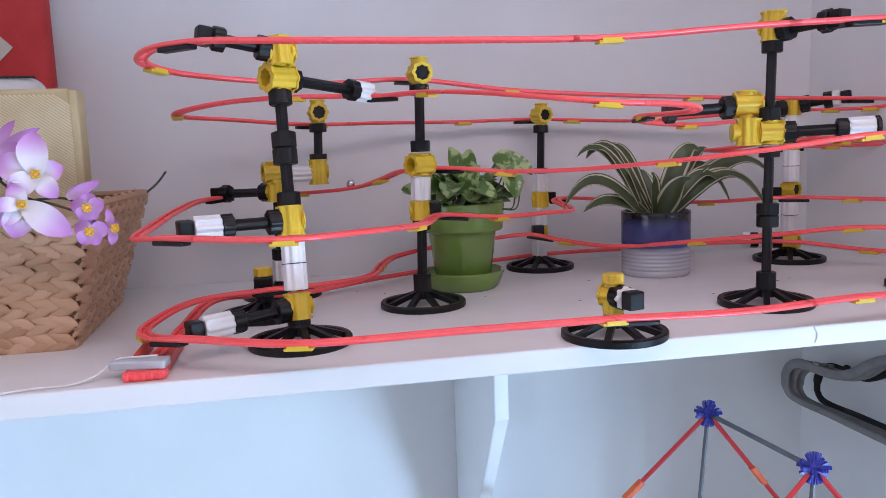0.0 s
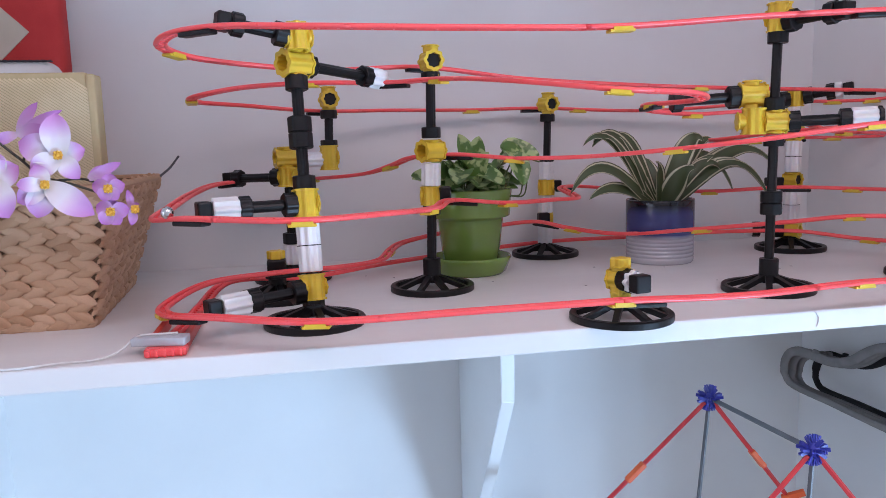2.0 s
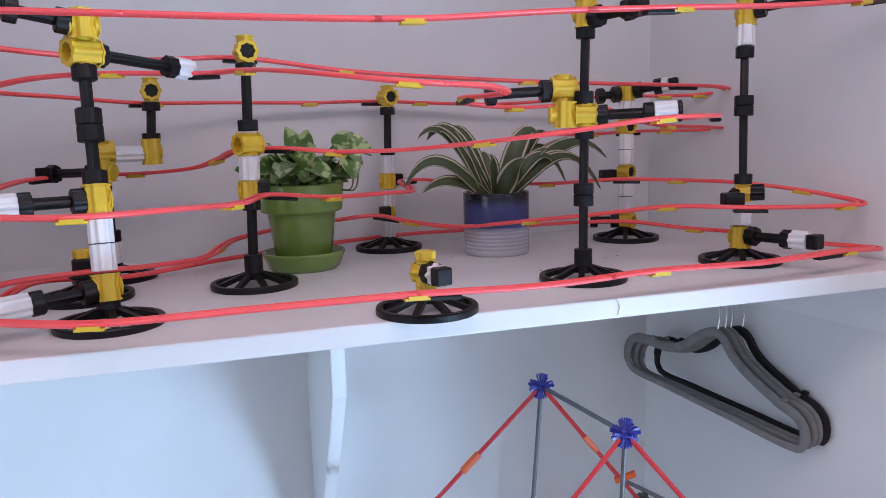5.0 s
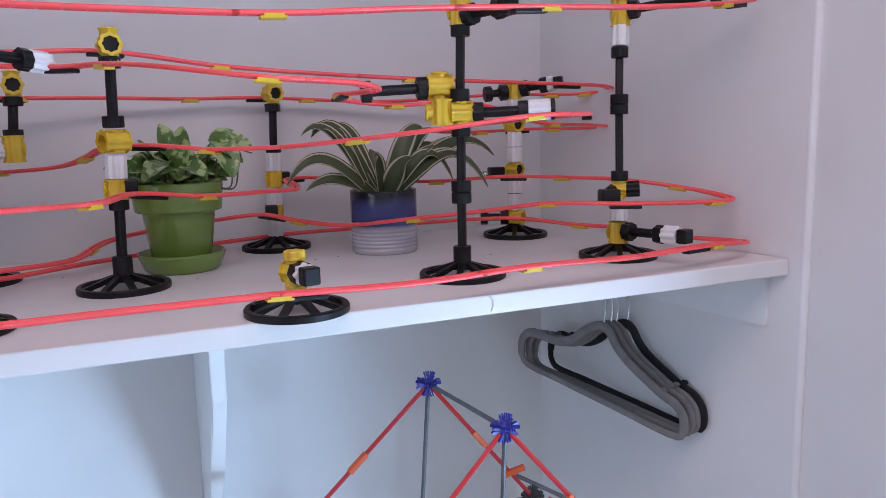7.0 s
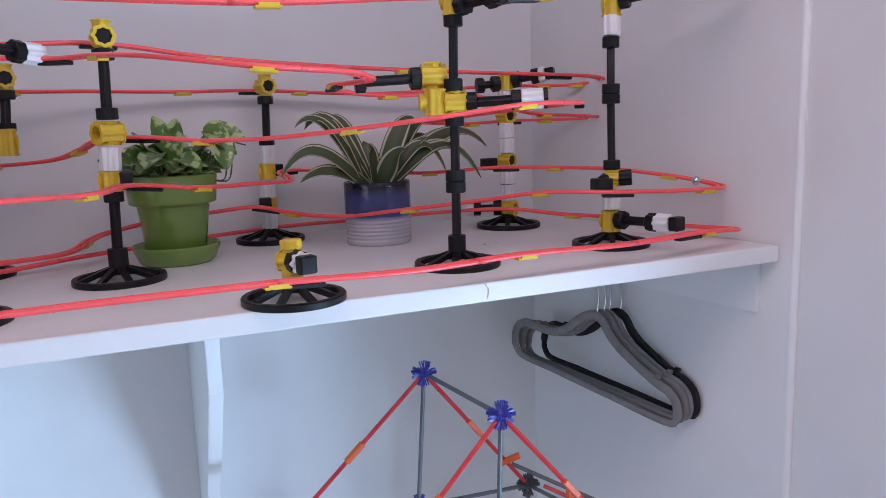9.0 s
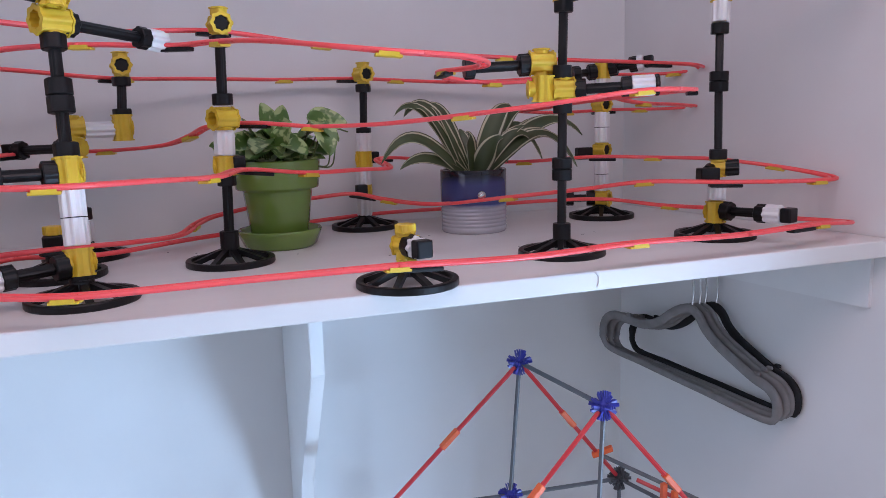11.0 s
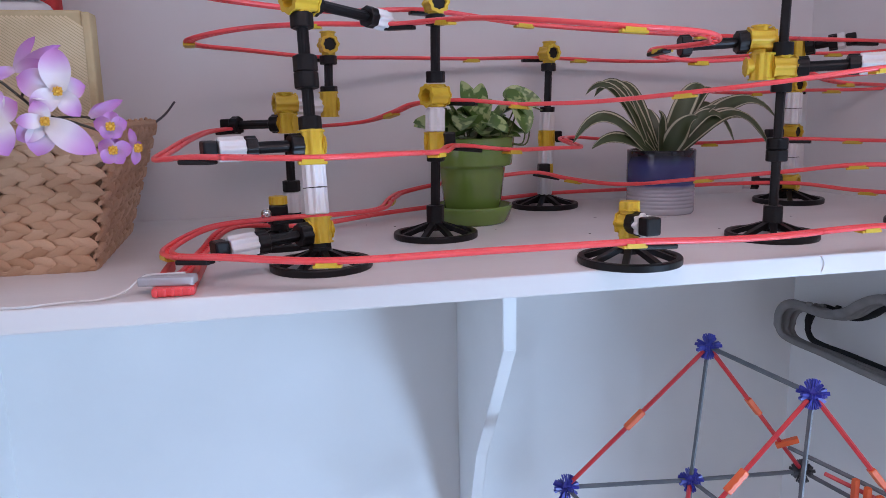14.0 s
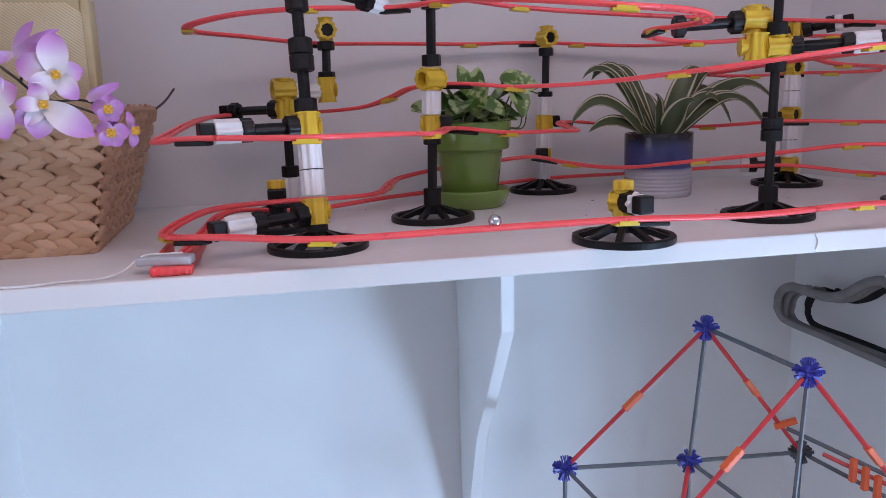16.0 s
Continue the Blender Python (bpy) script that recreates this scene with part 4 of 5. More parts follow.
def basket_at(u, v, z, face):
    """A place on a face of the basket: u along it, z up; v outward."""
    s = z / BH
    x0, x1, y0, y1 = BX0 - OUT * s, BX1 + OUT * s, BY0 - OUT * 0.35 * s, BY1 + OUT * s
    if face == "front":
        return Vector((x0 + (x1 - x0) * u, y0 - v, SHELF + z)) - Vector(basket["origin"])
    if face == "right":
        return Vector((x1 + v - SKEW * (1 - s) * u, y0 + (y1 - y0) * u, SHELF + z)) - Vector(basket["origin"])
    if face == "back":
        return Vector((x1 - SKEW * (1 - s) + (x0 - x1 + SKEW * (1 - s)) * u, y1 + v, SHELF + z)) - Vector(basket["origin"])
    return Vector((x0 - v, y1 + (y0 - y1) * u, SHELF + z)) - Vector(basket["origin"])


# panels coloured far darker than the strands, so the gaps between them read dark
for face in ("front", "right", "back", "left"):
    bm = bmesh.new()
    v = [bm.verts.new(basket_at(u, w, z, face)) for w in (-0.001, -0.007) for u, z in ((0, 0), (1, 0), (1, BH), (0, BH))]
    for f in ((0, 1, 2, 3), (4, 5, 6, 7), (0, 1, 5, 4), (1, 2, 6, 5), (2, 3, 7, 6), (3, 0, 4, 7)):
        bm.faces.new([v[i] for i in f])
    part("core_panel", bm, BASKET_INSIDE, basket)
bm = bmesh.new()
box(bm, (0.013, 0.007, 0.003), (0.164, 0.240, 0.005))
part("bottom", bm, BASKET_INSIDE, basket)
# one strand, shared by all the braided pieces
sm = bmesh.new()
rows_ = []
for i, (s, w, h) in enumerate(((-0.5, 0.12, 0.2), (-0.36, 0.62, 0.75), (-0.12, 0.95, 1.0), (0.14, 1.0, 0.95), (0.36, 0.68, 0.7), (0.5, 0.15, 0.15))):
    rows_.append([sm.verts.new((s, w * 0.5 * math.cos(a), h * 0.5 * math.sin(a))) for a in (math.pi * k / 3 for k in range(6))])
for a, b in zip(rows_, rows_[1:]):
    for i in range(6):
        sm.faces.new((a[i], a[(i + 1) % 6], b[(i + 1) % 6], b[i]))
sm.faces.new(rows_[0]), sm.faces.new(rows_[-1])
bmesh.ops.recalc_face_normals(sm, faces=sm.faces[:])
for f in sm.faces:
    f.smooth = True
STRAND = bpy.data.meshes.new("strand")
sm.to_mesh(STRAND)
sm.free()
STRAND.materials.append(SEAGRASS)
rng = random.Random(11)
ROWS_N = 8
rest = []
for face, cols, keep in (("front", 9, True), ("right", 8, True), ("left", 8, False), ("back", 9, False)):
    for r in range(ROWS_N):
        for c in range(cols):
            for half in (0, 1):
                z = (r + 0.27 + 0.46 * half) * BH / ROWS_N
                u = (c + 0.5 + rng.uniform(-0.06, 0.06) + (0.10 if half else -0.10)) / cols
                u = min(max(u, 0.60 / cols), 1 - 0.60 / cols)
                p = basket_at(u, 0.0015, z, face)
                du = (basket_at(u + 0.01, 0.0015, z, face) - basket_at(u, 0.0015, z, face)).normalized()
                dz = (basket_at(u, 0.0015, z + 0.004, face) - basket_at(u, 0.0015, z, face)).normalized()
                nrm = du.cross(dz).normalized()
                slant = radians(rng.uniform(19, 27)) * (1 if half == 0 else -1)
                x = (du * math.cos(slant) + dz * math.sin(slant)).normalized()
                x = (x + nrm * 0.10).normalized()
                y = nrm.cross(x).normalized()
                nrm = x.cross(y)
                length = (basket_at(1, 0, z, face) - basket_at(0, 0, z, face)).length / cols * 1.48
                m = Matrix((x * length, y * 0.0145 * rng.uniform(0.92, 1.12), nrm * 0.0078)).transposed().to_4x4()
                m.translation = p
                if keep and not (face == "right" and c > 4):
                    ob = new("strand", STRAND)
                    ob.parent = basket
                    ob.matrix_basis = m
                else:
                    rest.append(m)
verts, faces = [], []
for m in rest:
    k = len(verts)
    verts += [m @ v.co for v in STRAND.vertices]
    faces += [[k + i for i in f.vertices] for f in STRAND.polygons]
me = bpy.data.meshes.new("weave")
me.from_pydata(verts, [], faces)
me.materials.append(SEAGRASS)
ob = new("weave", me)
ob.parent = basket
tagged(ob, "braided seagrass strands", kind="stuff")
for z, r in ((BH, 0.0048), (0.004, 0.0042)):
    bm = bmesh.new()
    loop_ = []
    for face in ("front", "right", "back", "left"):
        loop_ += [basket_at(u / 6, 0.0, z, face) for u in range(6)]
    loop_.append(loop_[0])
    tube(bm, loop_, r, 8)
    part("rim" if z > 0.1 else "foot_braid", bm, SEAGRASS, basket)
bm = bmesh.new()
tube(bm, spline([basket_at(0.97, 0.002, BH, "right"), basket_at(1.0, 0.012, BH + 0.012, "right"), basket_at(1.0, 0.020, BH + 0.028, "right")], 0.004), 0.0016, 6)
part("wire_end", bm, DARK_GREY, basket)

# straw bag standing in the basket
bag = thing("straw_bag", (-0.654, 0.290, SHELF + 0.012), "pale yellow straw bag with a fine diagonal weave", "bag")
part("panel", bevelled_box((-0.004, 0, 0.132), (0.214, 0.030, 0.262), 0.004, None, 3), STRAW_DARK, bag)
# raised diagonal straws on the front of the bag
straw = bmesh.new()
for k in range(-48, 106):
    x0, z0 = k * 0.0050 - 0.1, 0.006
    a, b = Vector((x0, -0.0158, z0 + 0.0)), Vector((x0 - 0.34, -0.0158, z0 + 0.25))
    lo, hi = 0.0, 1.0
    if a.x > 0.106:
        lo = (a.x - 0.106) / 0.34
    if b.x < -0.106:
        hi = 1 - (-0.106 - b.x) / 0.34
    if hi - lo < 0.03:
        continue
    p, q = a.lerp(b, lo), a.lerp(b, hi)
    d = (q - p).normalized()
    box(straw, (p + q) / 2, ((q - p).length, 0.0020, 0.0021), (d, Vector((0, 1, 0)), d.cross(Vector((0, 1, 0)))))
tagged(part("straw", straw, STRAW, bag, "fine diagonal straws"), kind="stuff")
part("edge_band", bevelled_box((0.1065, -0.001, 0.130), (0.010, 0.033, 0.262), 0.003, None, 2), STRAW_DARK, bag)
# folded striped cloth behind the bag's top
cloth = thing("striped_cloth", (-0.675, 0.355, SHELF + 0.008), "white cloth with black zigzag stitching folded in the basket", "cloth")
part("fold", bevelled_box((-0.005, 0.0, 0.144), (0.16, 0.060, 0.288), 0.02, None, 4), CLOTH_WHITE, cloth, smooth=True)
bm = bmesh.new()
for k in range(40):
    x = -0.075 + k * 0.0036
    for j in range(2):
        c = Vector((x + 0.002 * j, -0.012 - j * 0.011, 0.2875 - j * 0.002))
        d = Vector((0.6, -0.8 if (k + j) % 2 else 0.8, 0)).normalized()
        box(bm, c, (0.012, 0.0020, 0.0014), (d, Z.cross(d), Z))
tagged(part("stitching", bm, CLOTH_BLACK, cloth, "black zigzag stitching"), kind="stuff")

cushion = thing("red_cushion", (-0.690, 0.455, SHELF), "red cushion with a pale sand diamond leaning on the wall", "cushion")
bm = bevelled_box((0, 0.0, 0.29), (0.148, 0.050, 0.580), 0.016, None, 4)
part("cover", bm, RED_CLOTH, cushion, smooth=True)
bm = bmesh.new()
v = [bm.verts.new((x, -0.0268, z)) for x, z in ((-0.062, 0.247), (0.035, 0.342), (-0.062, 0.437))]
w = [bm.verts.new((q.co.x, -0.0240, q.co.z)) for q in v]
bm.faces.new(v), bm.faces.new(w)
for i in range(3):
    bm.faces.new((v[i], v[(i + 1) % 3], w[(i + 1) % 3], w[i]))
part("diamond", bm, SAND_CLOTH, cushion, "pale sand diamond")

# orchid spray lying over the basket's front
orchid = thing("orchid_spray", (-0.555, 0.115, SHELF + 0.115), "white and violet artificial orchid spray over the basket", "flowers")


def petal(bm, c, d, nrm, length, width):
    d = Vector(d).normalized()
    pts = [Vector(c) + d * length * s + Vector(nrm) * (0.16 * length * math.sin(2.2 * s) - 0.12 * length * s * s) for s in [i / 8 for i in range(9)]]
    layer = bm.loops.layers.uv.verify()
    side = d.cross(Vector(nrm)).normalized()
    grid = []
    for i, p in enumerate(pts):
        s = i / 8
        w = width * (0.18 + 0.82 * math.sin(math.pi * min(1.0, 0.06 + s * 0.86)) ** 0.8) * (1 - s ** 6) ** 0.5 + 0.0004
        grid.append([bm.verts.new(p + side * u * w / 2 + Vector(nrm) * (u * u * w * 0.14)) for u in (-1, -0.5, 0, 0.5, 1)])
    for i in range(8):
        for c_ in range(4):
            f = bm.faces.new((grid[i][c_], grid[i][c_ + 1], grid[i + 1][c_ + 1], grid[i + 1][c_]))
            for l, (u, v) in zip(f.loops, ((c_, i), (c_ + 1, i), (c_ + 1, i + 1), (c_, i + 1))):
                l[layer].uv = (u / 4, v / 8)


def flower(c, petals, material, nrm=(0.05, -0.99, 0.1), heart=True):
    """A flower at c; petals: the angle in its plane, length, width and how far it leans forward."""
    c, nrm = Vector(c) - FO, Vector(nrm).normalized()
    x = Vector((1, 0, 0)) - nrm * nrm.x
    x.normalize()
    y = x.cross(nrm) * -1
    y = y if y.z > 0 else -y
    for k, (deg, length, width, lean) in enumerate(petals):
        a = radians(deg)
        bm = bmesh.new()
        petal(bm, c + nrm * 0.0012 * k, x * math.cos(a) + y * math.sin(a) + nrm * lean, nrm, length * 0.86, width * 0.88)
        part("petal", bm, material, orchid, smooth=True)
    if not heart:
        return
    bm = bmesh.new()
    for k in range(9):
        a = 2 * math.pi * k / 8
        q = c + nrm * 0.0105 + (x * math.cos(a) + y * math.sin(a)) * (0.0034 if k < 8 else 0)
        bmesh.ops.create_icosphere(bm, subdivisions=1, radius=0.0013 + 0.0005 * (k % 2), matrix=Matrix.Translation(q))
    bmesh.ops.create_icosphere(bm, subdivisions=1, radius=0.0032, matrix=Matrix.Translation(c + nrm * 0.009))
    part("heart", bm, FLOWER_HEART, orchid, "orange flower heart", smooth=True)


FO = Vector(orchid["origin"])
flower((-0.540, 0.108, 1.780), ((15, 0.027, 0.024, 0.0), (-55, 0.032, 0.022, 0.0), (158, 0.046, 0.032, -0.1), (215, 0.036, 0.026, 0.0), (90, 0.047, 0.031, 0.1)), PETAL)
flower((-0.551, 0.098, 1.753), ((-110, 0.038, 0.030, 0.0), (-150, 0.036, 0.024, 0.0), (118, 0.025, 0.020, 0.05), (-36, 0.060, 0.030, 0.1), (178, 0.029, 0.016, 0.2)), PETAL)
flower((-0.600, 0.104, 1.758), ((100, 0.036, 0.040, 0.0), (30, 0.032, 0.030, 0.1), (-70, 0.044, 0.036, 0.1), (170, 0.046, 0.040, 0.0), (-130, 0.048, 0.036, 0.15)), PETAL)
flower((-0.580, 0.122, 1.802), ((28, 0.055, 0.011, 0.1), (58, 0.042, 0.012, 0.0), (200, 0.030, 0.013, 0.0), (8, 0.034, 0.016, 0.1)), PETAL_DEEP, heart=False)
flower((-0.624, 0.112, 1.792), ((60, 0.034, 0.024, 0.0), (140, 0.036, 0.026, 0.1), (-20, 0.028, 0.022, 0.1), (-90, 0.026, 0.02, 0.0)), PETAL_DEEP)
flower((-0.516, 0.106, 1.757), ((26, 0.040, 0.012, 0.1), (40, 0.024, 0.010, -0.1)), PETAL_DEEP, heart=False)
flower((-0.496, 0.100, 1.747), ((90, 0.018, 0.018, 0.0), (18, 0.017, 0.017, 0.0), (162, 0.019, 0.017, 0.0), (-54, 0.015, 0.016, 0.1), (-126, 0.015, 0.016, 0.1)), PETAL_DEEP)
flower((-0.495, 0.097, 1.725), ((80, 0.014, 0.016, 0.0), (10, 0.019, 0.018, 0.0), (150, 0.018, 0.018, 0.0), (-60, 0.017, 0.016, 0.1), (-130, 0.017, 0.017, 0.1)), PETAL_DEEP)
flower((-0.480, 0.104, 1.727), ((95, 0.022, 0.009, 0.0), (30, 0.011, 0.008, 0.0), (-30, 0.009, 0.008, 0.1), (-100, 0.019, 0.011, 0.1)), PETAL_DEEP, (0.6, -0.8, 0.0))
for pts in ([(-0.68, 0.14, 1.85), (-0.610, 0.118, 1.806), (-0.575, 0.112, 1.776), (-0.560, 0.110, 1.762), (-0.530, 0.108, 1.752), (-0.505, 0.105, 1.742), (-0.488, 0.105, 1.730)],
            [(-0.560, 0.110, 1.763), (-0.555, 0.110, 1.772)], [(-0.545, 0.110, 1.757), (-0.520, 0.110, 1.757), (-0.500, 0.106, 1.748)], [(-0.575, 0.112, 1.776), (-0.568, 0.115, 1.795)]):
    bm = bmesh.new()
    tube(bm, spline([Vector(p) - FO for p in pts], 0.005), 0.0013, 6)
    part("stalk", bm, STEM_BROWN, orchid)

# track end with its grey switch and cord
switch = thing("track_end", (-0.440, 0.030, SHELF), "red plastic track end with a grey switch box", "toy part")
for dx, y0, y1 in ((-0.016, 0.012, 0.092), (0.014, -0.008, 0.112)):
    bm = bevelled_box((dx, (y0 + y1) / 2, 0.007), (0.006, y1 - y0, 0.012), 0.0015)
    part("side_rail", bm, RED_DARK, switch)
bm = bevelled_box((-0.001, -0.015, 0.0042), (0.037, 0.014, 0.0078), 0.002)
for k in range(5):
    box(bm, (-0.015 + k * 0.007, -0.0230, 0.0042), (0.0022, 0.003, 0.006))
part("stop", bm, RED, switch)
part("housing", bevelled_box((-0.007, -0.005, 0.0122), (0.049, 0.018, 0.0080), 0.0015, (Vector((0.985, -0.17, 0)), Vector((0.17, 0.985, 0)), Z)), GREY_BOX, switch, "grey plastic switch box")
cord = thing("cord", (-0.48, 0.01, SHELF), "thin white cord trailing from the grey switch", "cord")
bm = bmesh.new()
tube(bm, spline([Vector(p) - Vector((-0.48, 0.01, SHELF)) for p in ((-0.432, 0.028, 1.6172), (-0.447, 0.028, 1.6172), (-0.467, 0.027, 1.6165), (-0.482, 0.020, 1.606), (-0.500, 0.012, 1.6016), (-0.530, 0.009, 1.6016), (-0.560, 0.002, 1.6016), (-0.60, 0.006, 1.6016), (-0.68, 0.012, 1.6016))], 0.004), 0.0011, 6)
part("strand", bm, CORD, cord)

# ---- things below the shelf ----
def hub(parent, p, material, r=0.0175):
    """A rod joint: a core with prongs all round in two crossing discs."""
    p = Vector(p)
    bm = bmesh.new()
    bmesh.ops.create_icosphere(bm, subdivisions=1, radius=r * 0.50, matrix=Matrix.Translation(p))
    dirs = []
    for k in range(8):
        a = 2 * math.pi * k / 8 + 0.2
        dirs += [Vector((math.cos(a), math.sin(a) * 0.25, math.sin(a))), Vector((math.cos(a) * 0.2, math.sin(a), math.cos(a) * 0.95)), Vector((math.cos(a), math.sin(a), 0.15))]
    for d in dirs:
        d = d.normalized()
        x, y, _ = frame_of(d)
        for s in (-1, 1):
            box(bm, p + d * r * 0.72 + x * s * 0.0016, (0.0011, 0.0034, r * 0.62), (x, y, d))
    return part("joint", bm, material, parent)


knex = thing("rod_structure", (0.22, 0.14, 0.0), "toy structure of red and grey rods with blue joints", "construction toy")
KO = Vector(knex["origin"])


def strut(p, q, material, sleeve=None, r=0.0030):
    p, q = Vector(p), Vector(q)
    d = (q - p).normalized()
    bm = bmesh.new()
    cyl(bm, p + d * 0.009 - KO, q - d * 0.009 - KO, r, n=10, lobes=4, depth=0.12)
    s = part("rod", bm, material, knex)
    if sleeve is not None:
        c = p.lerp(q, sleeve) - KO
        x, y, _ = frame_of(d)
        bm = bevelled_box(c, (0.0095, 0.0075, 0.033), 0.001, (x, y, d))
        for k in (-0.01, 0.0, 0.01):
            box(bm, c + d * k + x * 0.0048, (0.0016, 0.0058, 0.0055), (x, y, d))
        part("sleeve", bm, ORANGE, s, "orange plastic rod coupling")


H1, H2, H3, H4, H5 = (0.218, 0.226, 1.428), (0.244, 0.048, 1.424), (0.206, 0.236, 1.226), (0.016, 0.234, 1.241), (0.389, 0.237, 1.216)
H6, H7, H8 = (0.236, 0.050, 1.215), (0.050, 0.048, 1.222), (0.425, 0.050, 1.210)
for h in (H1, H2, H3, H4, H6, H7):
    hub(knex, Vector(h) - KO, BLUE)
for h in (H5, H8):
    hub(knex, Vector(h) - KO, DARK_GREY)
strut(H1, H4, ROD_RED, 0.52)
strut(H1, H5, ROD_RED, 0.46)
strut(H1, H3, ROD_GREY)
strut(H1, H2, ROD_GREY)
strut(H2, H7, ROD_RED, 0.48)
strut(H2, H8, ROD_RED, 0.55)
strut(H2, H6, ROD_GREY)
strut(H4, H3, ROD_GREY)
strut(H3, H5, ROD_GREY)
strut(H4, H7, ROD_GREY)
strut(H3, H6, ROD_GREY)
strut(H7, H6, ROD_GREY)
strut(H6, H8, ROD_GREY)
strut(H3, (0.10, 0.10, 1.10), ROD_RED)
for h in (H3, H4, H5, H6, H7, H8):
    for k in range(6):
        a = Vector((h[0], h[1], h[2] - 0.2 * k))
        b = Vector((h[0], h[1], max(0.0, h[2] - 0.2 * (k + 1))))
        if a.z - b.z > 0.05:
            strut(a, b, ROD_GREY)
            if b.z > 0.05:
                hub(knex, b - KO, BLUE)
# the side brace with its stacked orange couplings
B0 = Vector(H1).lerp(Vector(H5), 0.77)
strut(B0, (0.46, 0.12, 1.217), ROD_GREY)
strut(H5, (0.475, 0.15, 1.172), ROD_GREY)
x, y, d = frame_of(Vector((0.75, -0.45, 0.4)))
part("sleeve", bevelled_box(B0 - KO + Vector((0.004, -0.006, 0.005)), (0.010, 0.008, 0.032), 0.001, (x, y, d)), ORANGE, knex, "orange plastic rod coupling")
for k in range(4):
    c = Vector((0.414 + 0.010 * k, 0.160 - 0.012 * k, 1.222 - 0.008 * k))
    part("sleeve", bevelled_box(c - KO, (0.008, 0.008, 0.034), 0.001), ORANGE, knex, "orange plastic rod coupling")
strut((0.385, 0.20, 1.236), (0.48, 0.10, 1.195), ROD_RED)

# velvet hangers on the rod
# centre line of a hanger in its own plane: metres from its far end, height over the floor
HANGER_LINE = [(0.008, 1.372), (0.009, 1.393), (0.018, 1.409), (0.035, 1.417), (0.060, 1.415), (0.100, 1.413), (0.130, 1.424), (0.152, 1.441), (0.172, 1.453), (0.190, 1.457), (0.204, 1.449),
               (0.217, 1.430), (0.236, 1.412), (0.272, 1.389), (0.304, 1.371), (0.326, 1.362), (0.339, 1.348), (0.342, 1.326), (0.336, 1.314), (0.322, 1.312), (0.210, 1.328), (0.100, 1.344), (0.018, 1.358)]


def hanger(far, near, drop, material, label):
    """A flocked hanger; far and near: where its two ends hang, across the closet."""
    p, q = Vector((far, 0.459, 0)), Vector((near, 0.137, 0))
    u = (q - p).normalized()
    side = Vector((u.y, -u.x, 0))
    hang = p + u * 0.192
    base = Vector((hang.x, hang.y, 1.5245))
    h = thing("clothes_hanger", base, label, "clothes hanger", "hangers on the closet rod")

    def at(s, z):
        return u * (s - 0.192) + Vector((0, 0, z - base.z - drop * (s - 0.192)))
    pts = spline([at(s, z) for s, z in HANGER_LINE + HANGER_LINE[:1]], 0.005)
    n = len(pts) - 1
    bm = bmesh.new()
    rows = []
    for i in range(n):
        d = (pts[(i + 1) % n] - pts[i - 1]).normalized()
        out = d.cross(side).normalized()
        run = (pts[i].dot(u) + 0.192) / 0.34
        bar = pts[i].z + base.z < 1.358 - 0.046 * run + 0.012
        w = 0.0055 if bar else 0.0076
        prof = ((1, 0.35), (0.8, 0.9), (0, 1.0), (-0.8, 0.9), (-1, 0.35), (-1, -0.35), (-0.8, -0.9), (0, -1.0), (0.8, -0.9), (1, -0.35))
        rows.append([bm.verts.new(pts[i] + out * w * a + side * 0.0031 * b) for a, b in prof])
    for i in range(n):
        a, b = rows[i], rows[(i + 1) % n]
        for k in range(10):
            bm.faces.new((a[k], a[(k + 1) % 10], b[(k + 1) % 10], b[k]))
    part("body", bm, material, h, smooth=True)
    for s, z in ((0.058, 1.4245), (0.300, 1.3815)):
        bm = bevelled_box(at(s + 0.008, z - 0.001), (0.010, 0.0058, 0.006), 0.002, (u, side, Z))
        part("notch", bm, material, h)
    bm = bmesh.new()
    hook = [Vector((0, 0, -0.066)), Vector((0, 0, -0.045)), Vector((0, 0.004, -0.030)), Vector((0, 0.013, -0.002)), Vector((0, 0.0125, 0.0135)), Vector((0, 0.006, 0.0197)), Vector((0, -0.004, 0.0200)), Vector((0, -0.0105, 0.0135)), Vector((0, -0.012, 0.0055))]
    tube(bm, spline([q + Vector(((q.z + 0.066) * 0.16, 0, 0)) for q in hook], 0.003), 0.0016, 8)
    part("hook", bm, STEEL, h, "bent steel hook", smooth=True)
    return h


for far, near, drop in ((0.488, 0.586, 0.0), (0.503, 0.598, -0.03), (0.516, 0.605, -0.05)):
    hanger(far, near, drop, VELVET, "grey velvet clothes hanger with a steel hook")
hanger(0.550, 0.6120, -0.08, VELVET_BLACK, "black velvet clothes hanger behind the grey ones")

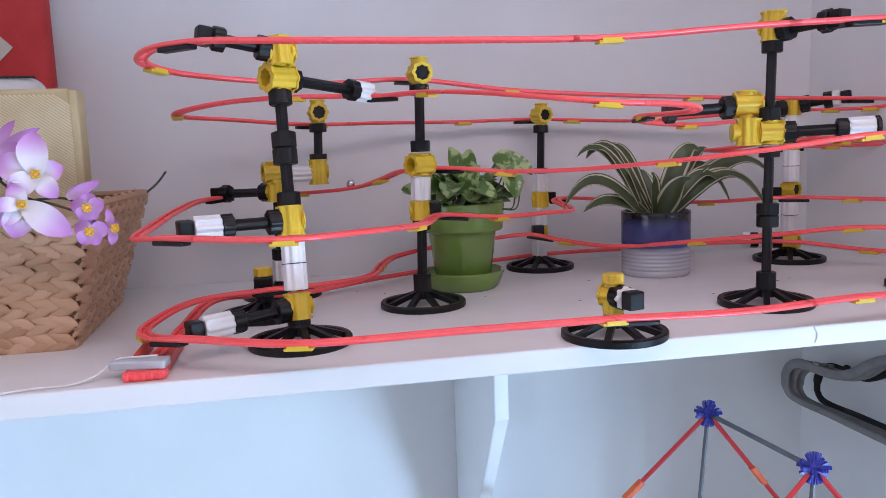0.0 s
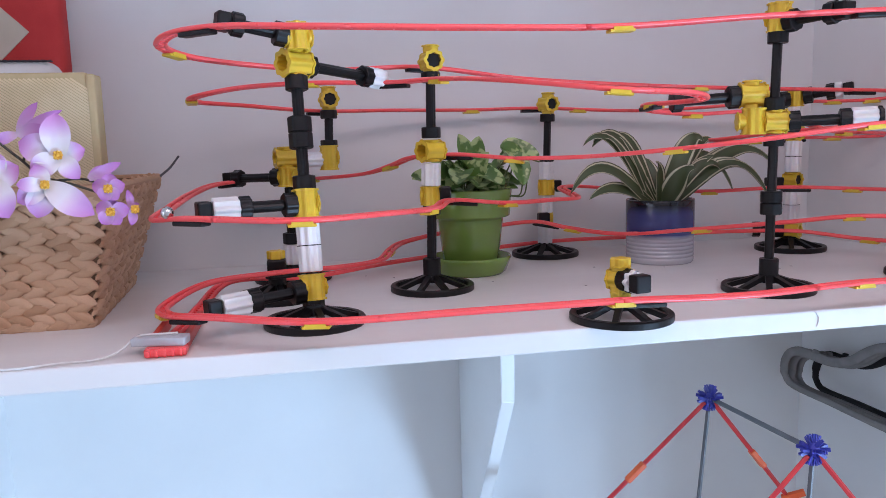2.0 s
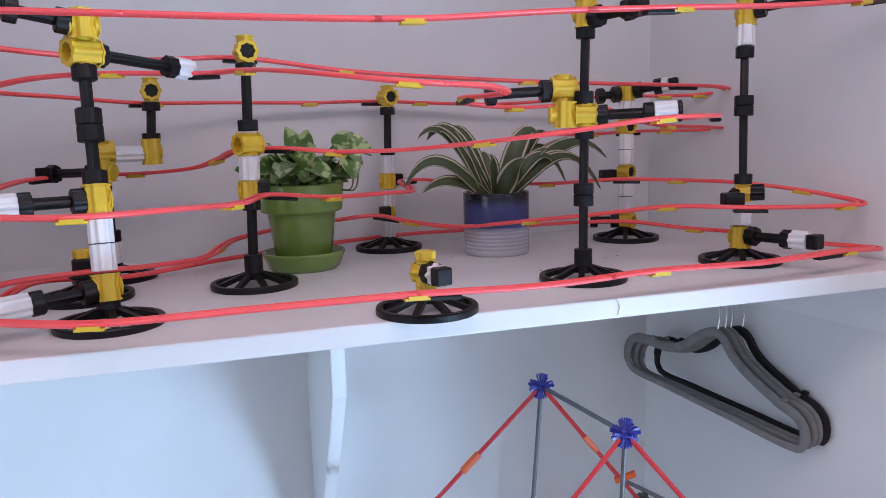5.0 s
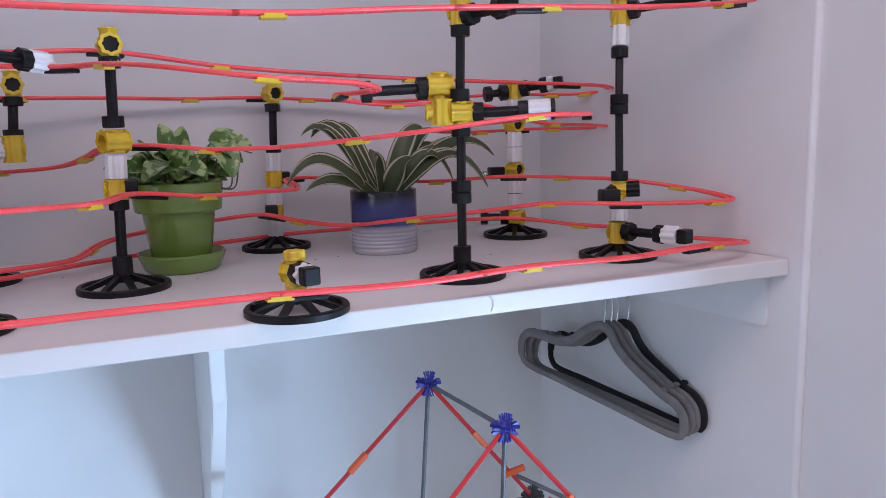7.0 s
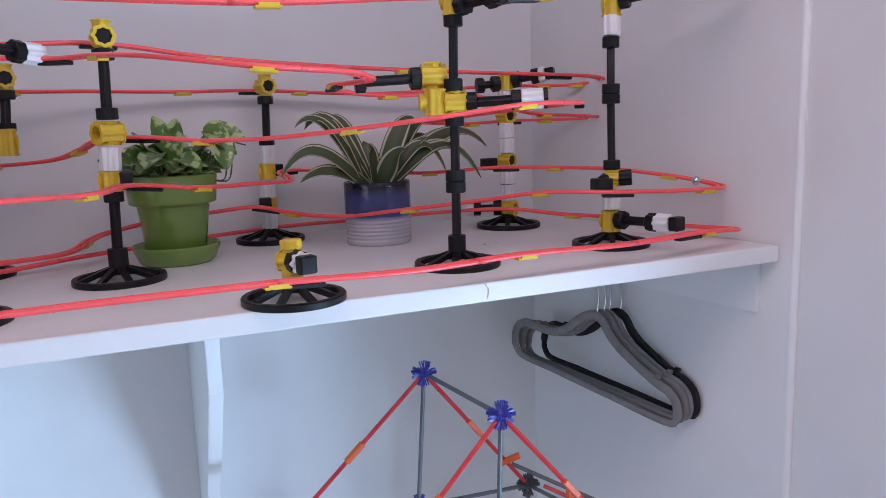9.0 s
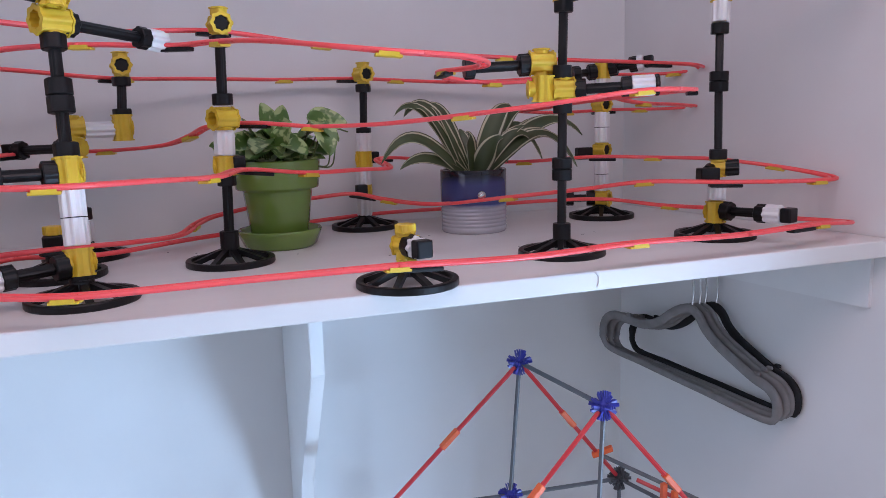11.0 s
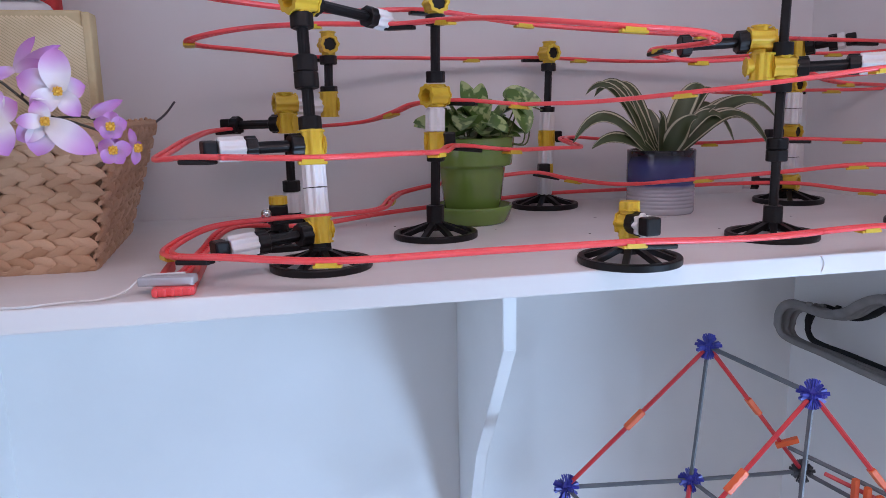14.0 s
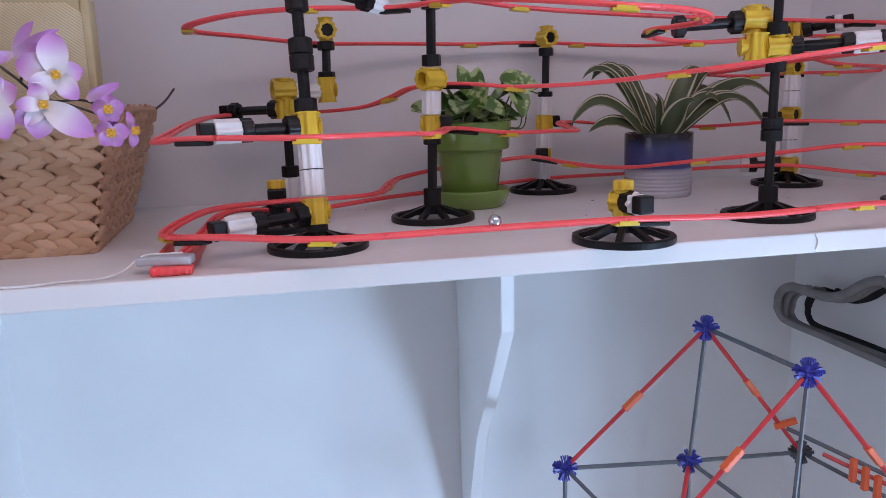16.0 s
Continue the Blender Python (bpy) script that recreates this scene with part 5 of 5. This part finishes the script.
bm = bmesh.new()
tube(bm, spline([(0.203, -0.0004, SHELF - 0.002), (0.2065, -0.0006, SHELF - 0.007), (0.2065, -0.0006, SHELF - 0.013), (0.2045, -0.0004, SHELF - 0.018)], 0.002), 0.0008, 6)
part("nick", bm, SHELF_PAINT, shelf, "small painted-over nick in the edge")
# small marks left on the shelf and the wall
mark = thing("pencil_marks", (0.06, 0.20, SHELF), "small dark scuff specks on the shelf", "marks", kind="stuff")
bm = bmesh.new()
rng = random.Random(3)
for k in range(16):
    box(bm, (rng.uniform(-0.3, 0.4), rng.uniform(-0.12, 0.22), 0.0003), (rng.uniform(0.001, 0.004), 0.0012, 0.0004))
part("speck", bm, DARK_GREY, mark)

# seconds, and metres rolled along the track
MARBLE_RUN = [(0.0, 0.269), (0.3, 0.352), (0.6, 0.44), (0.9, 0.521), (1.2, 0.563), (1.5, 0.64), (1.8, 0.78), (2.1, 0.836), (2.4, 0.951), (2.7, 1.065), (3.0, 1.13), (3.3, 1.152),
              (3.5, 1.186), (3.9, 1.314), (4.2, 1.41), (4.6, 1.476), (5.0, 1.56), (5.6, 1.66), (6.5, 1.825), (7.4, 2.001), (7.7, 2.054), (8.0, 2.116), (8.6, 2.236), (9.4, 2.386),
              (10.3, 2.603), (10.9, 2.774), (11.5, 2.949), (12.0, 3.049), (12.5, 3.156), (13.0, 3.271), (13.3, 3.336), (13.6, 3.418), (14.0, 3.529), (14.25, 3.589), (14.5, 3.639), (14.75, 3.701),
              (15.0, 3.776), (15.3, 3.854), (15.6, 3.943), (15.8, 3.997), (16.0, 4.048)]


# ---- what moves ----
def along(line, s):
    """The place s metres along a line."""
    total = [0.0]
    for a, b in zip(line, line[1:]):
        total.append(total[-1] + (b - a).length)
    want = s
    for i in range(len(line) - 1):
        if total[i + 1] >= want:
            f = (want - total[i]) / max(total[i + 1] - total[i], 1e-9)
            return line[i].lerp(line[i + 1], f)
    return line[-1]


def motions():
    run = LINES["middle"] + LINES["lower"][1:]
    rows = []
    for t, s in MARBLE_RUN:
        p = along(run, s)
        rows.append((t, pose(p.x, p.y, p.z + 0.0062, 0, 0, 0)))
    walk(marble, rows)


motions()
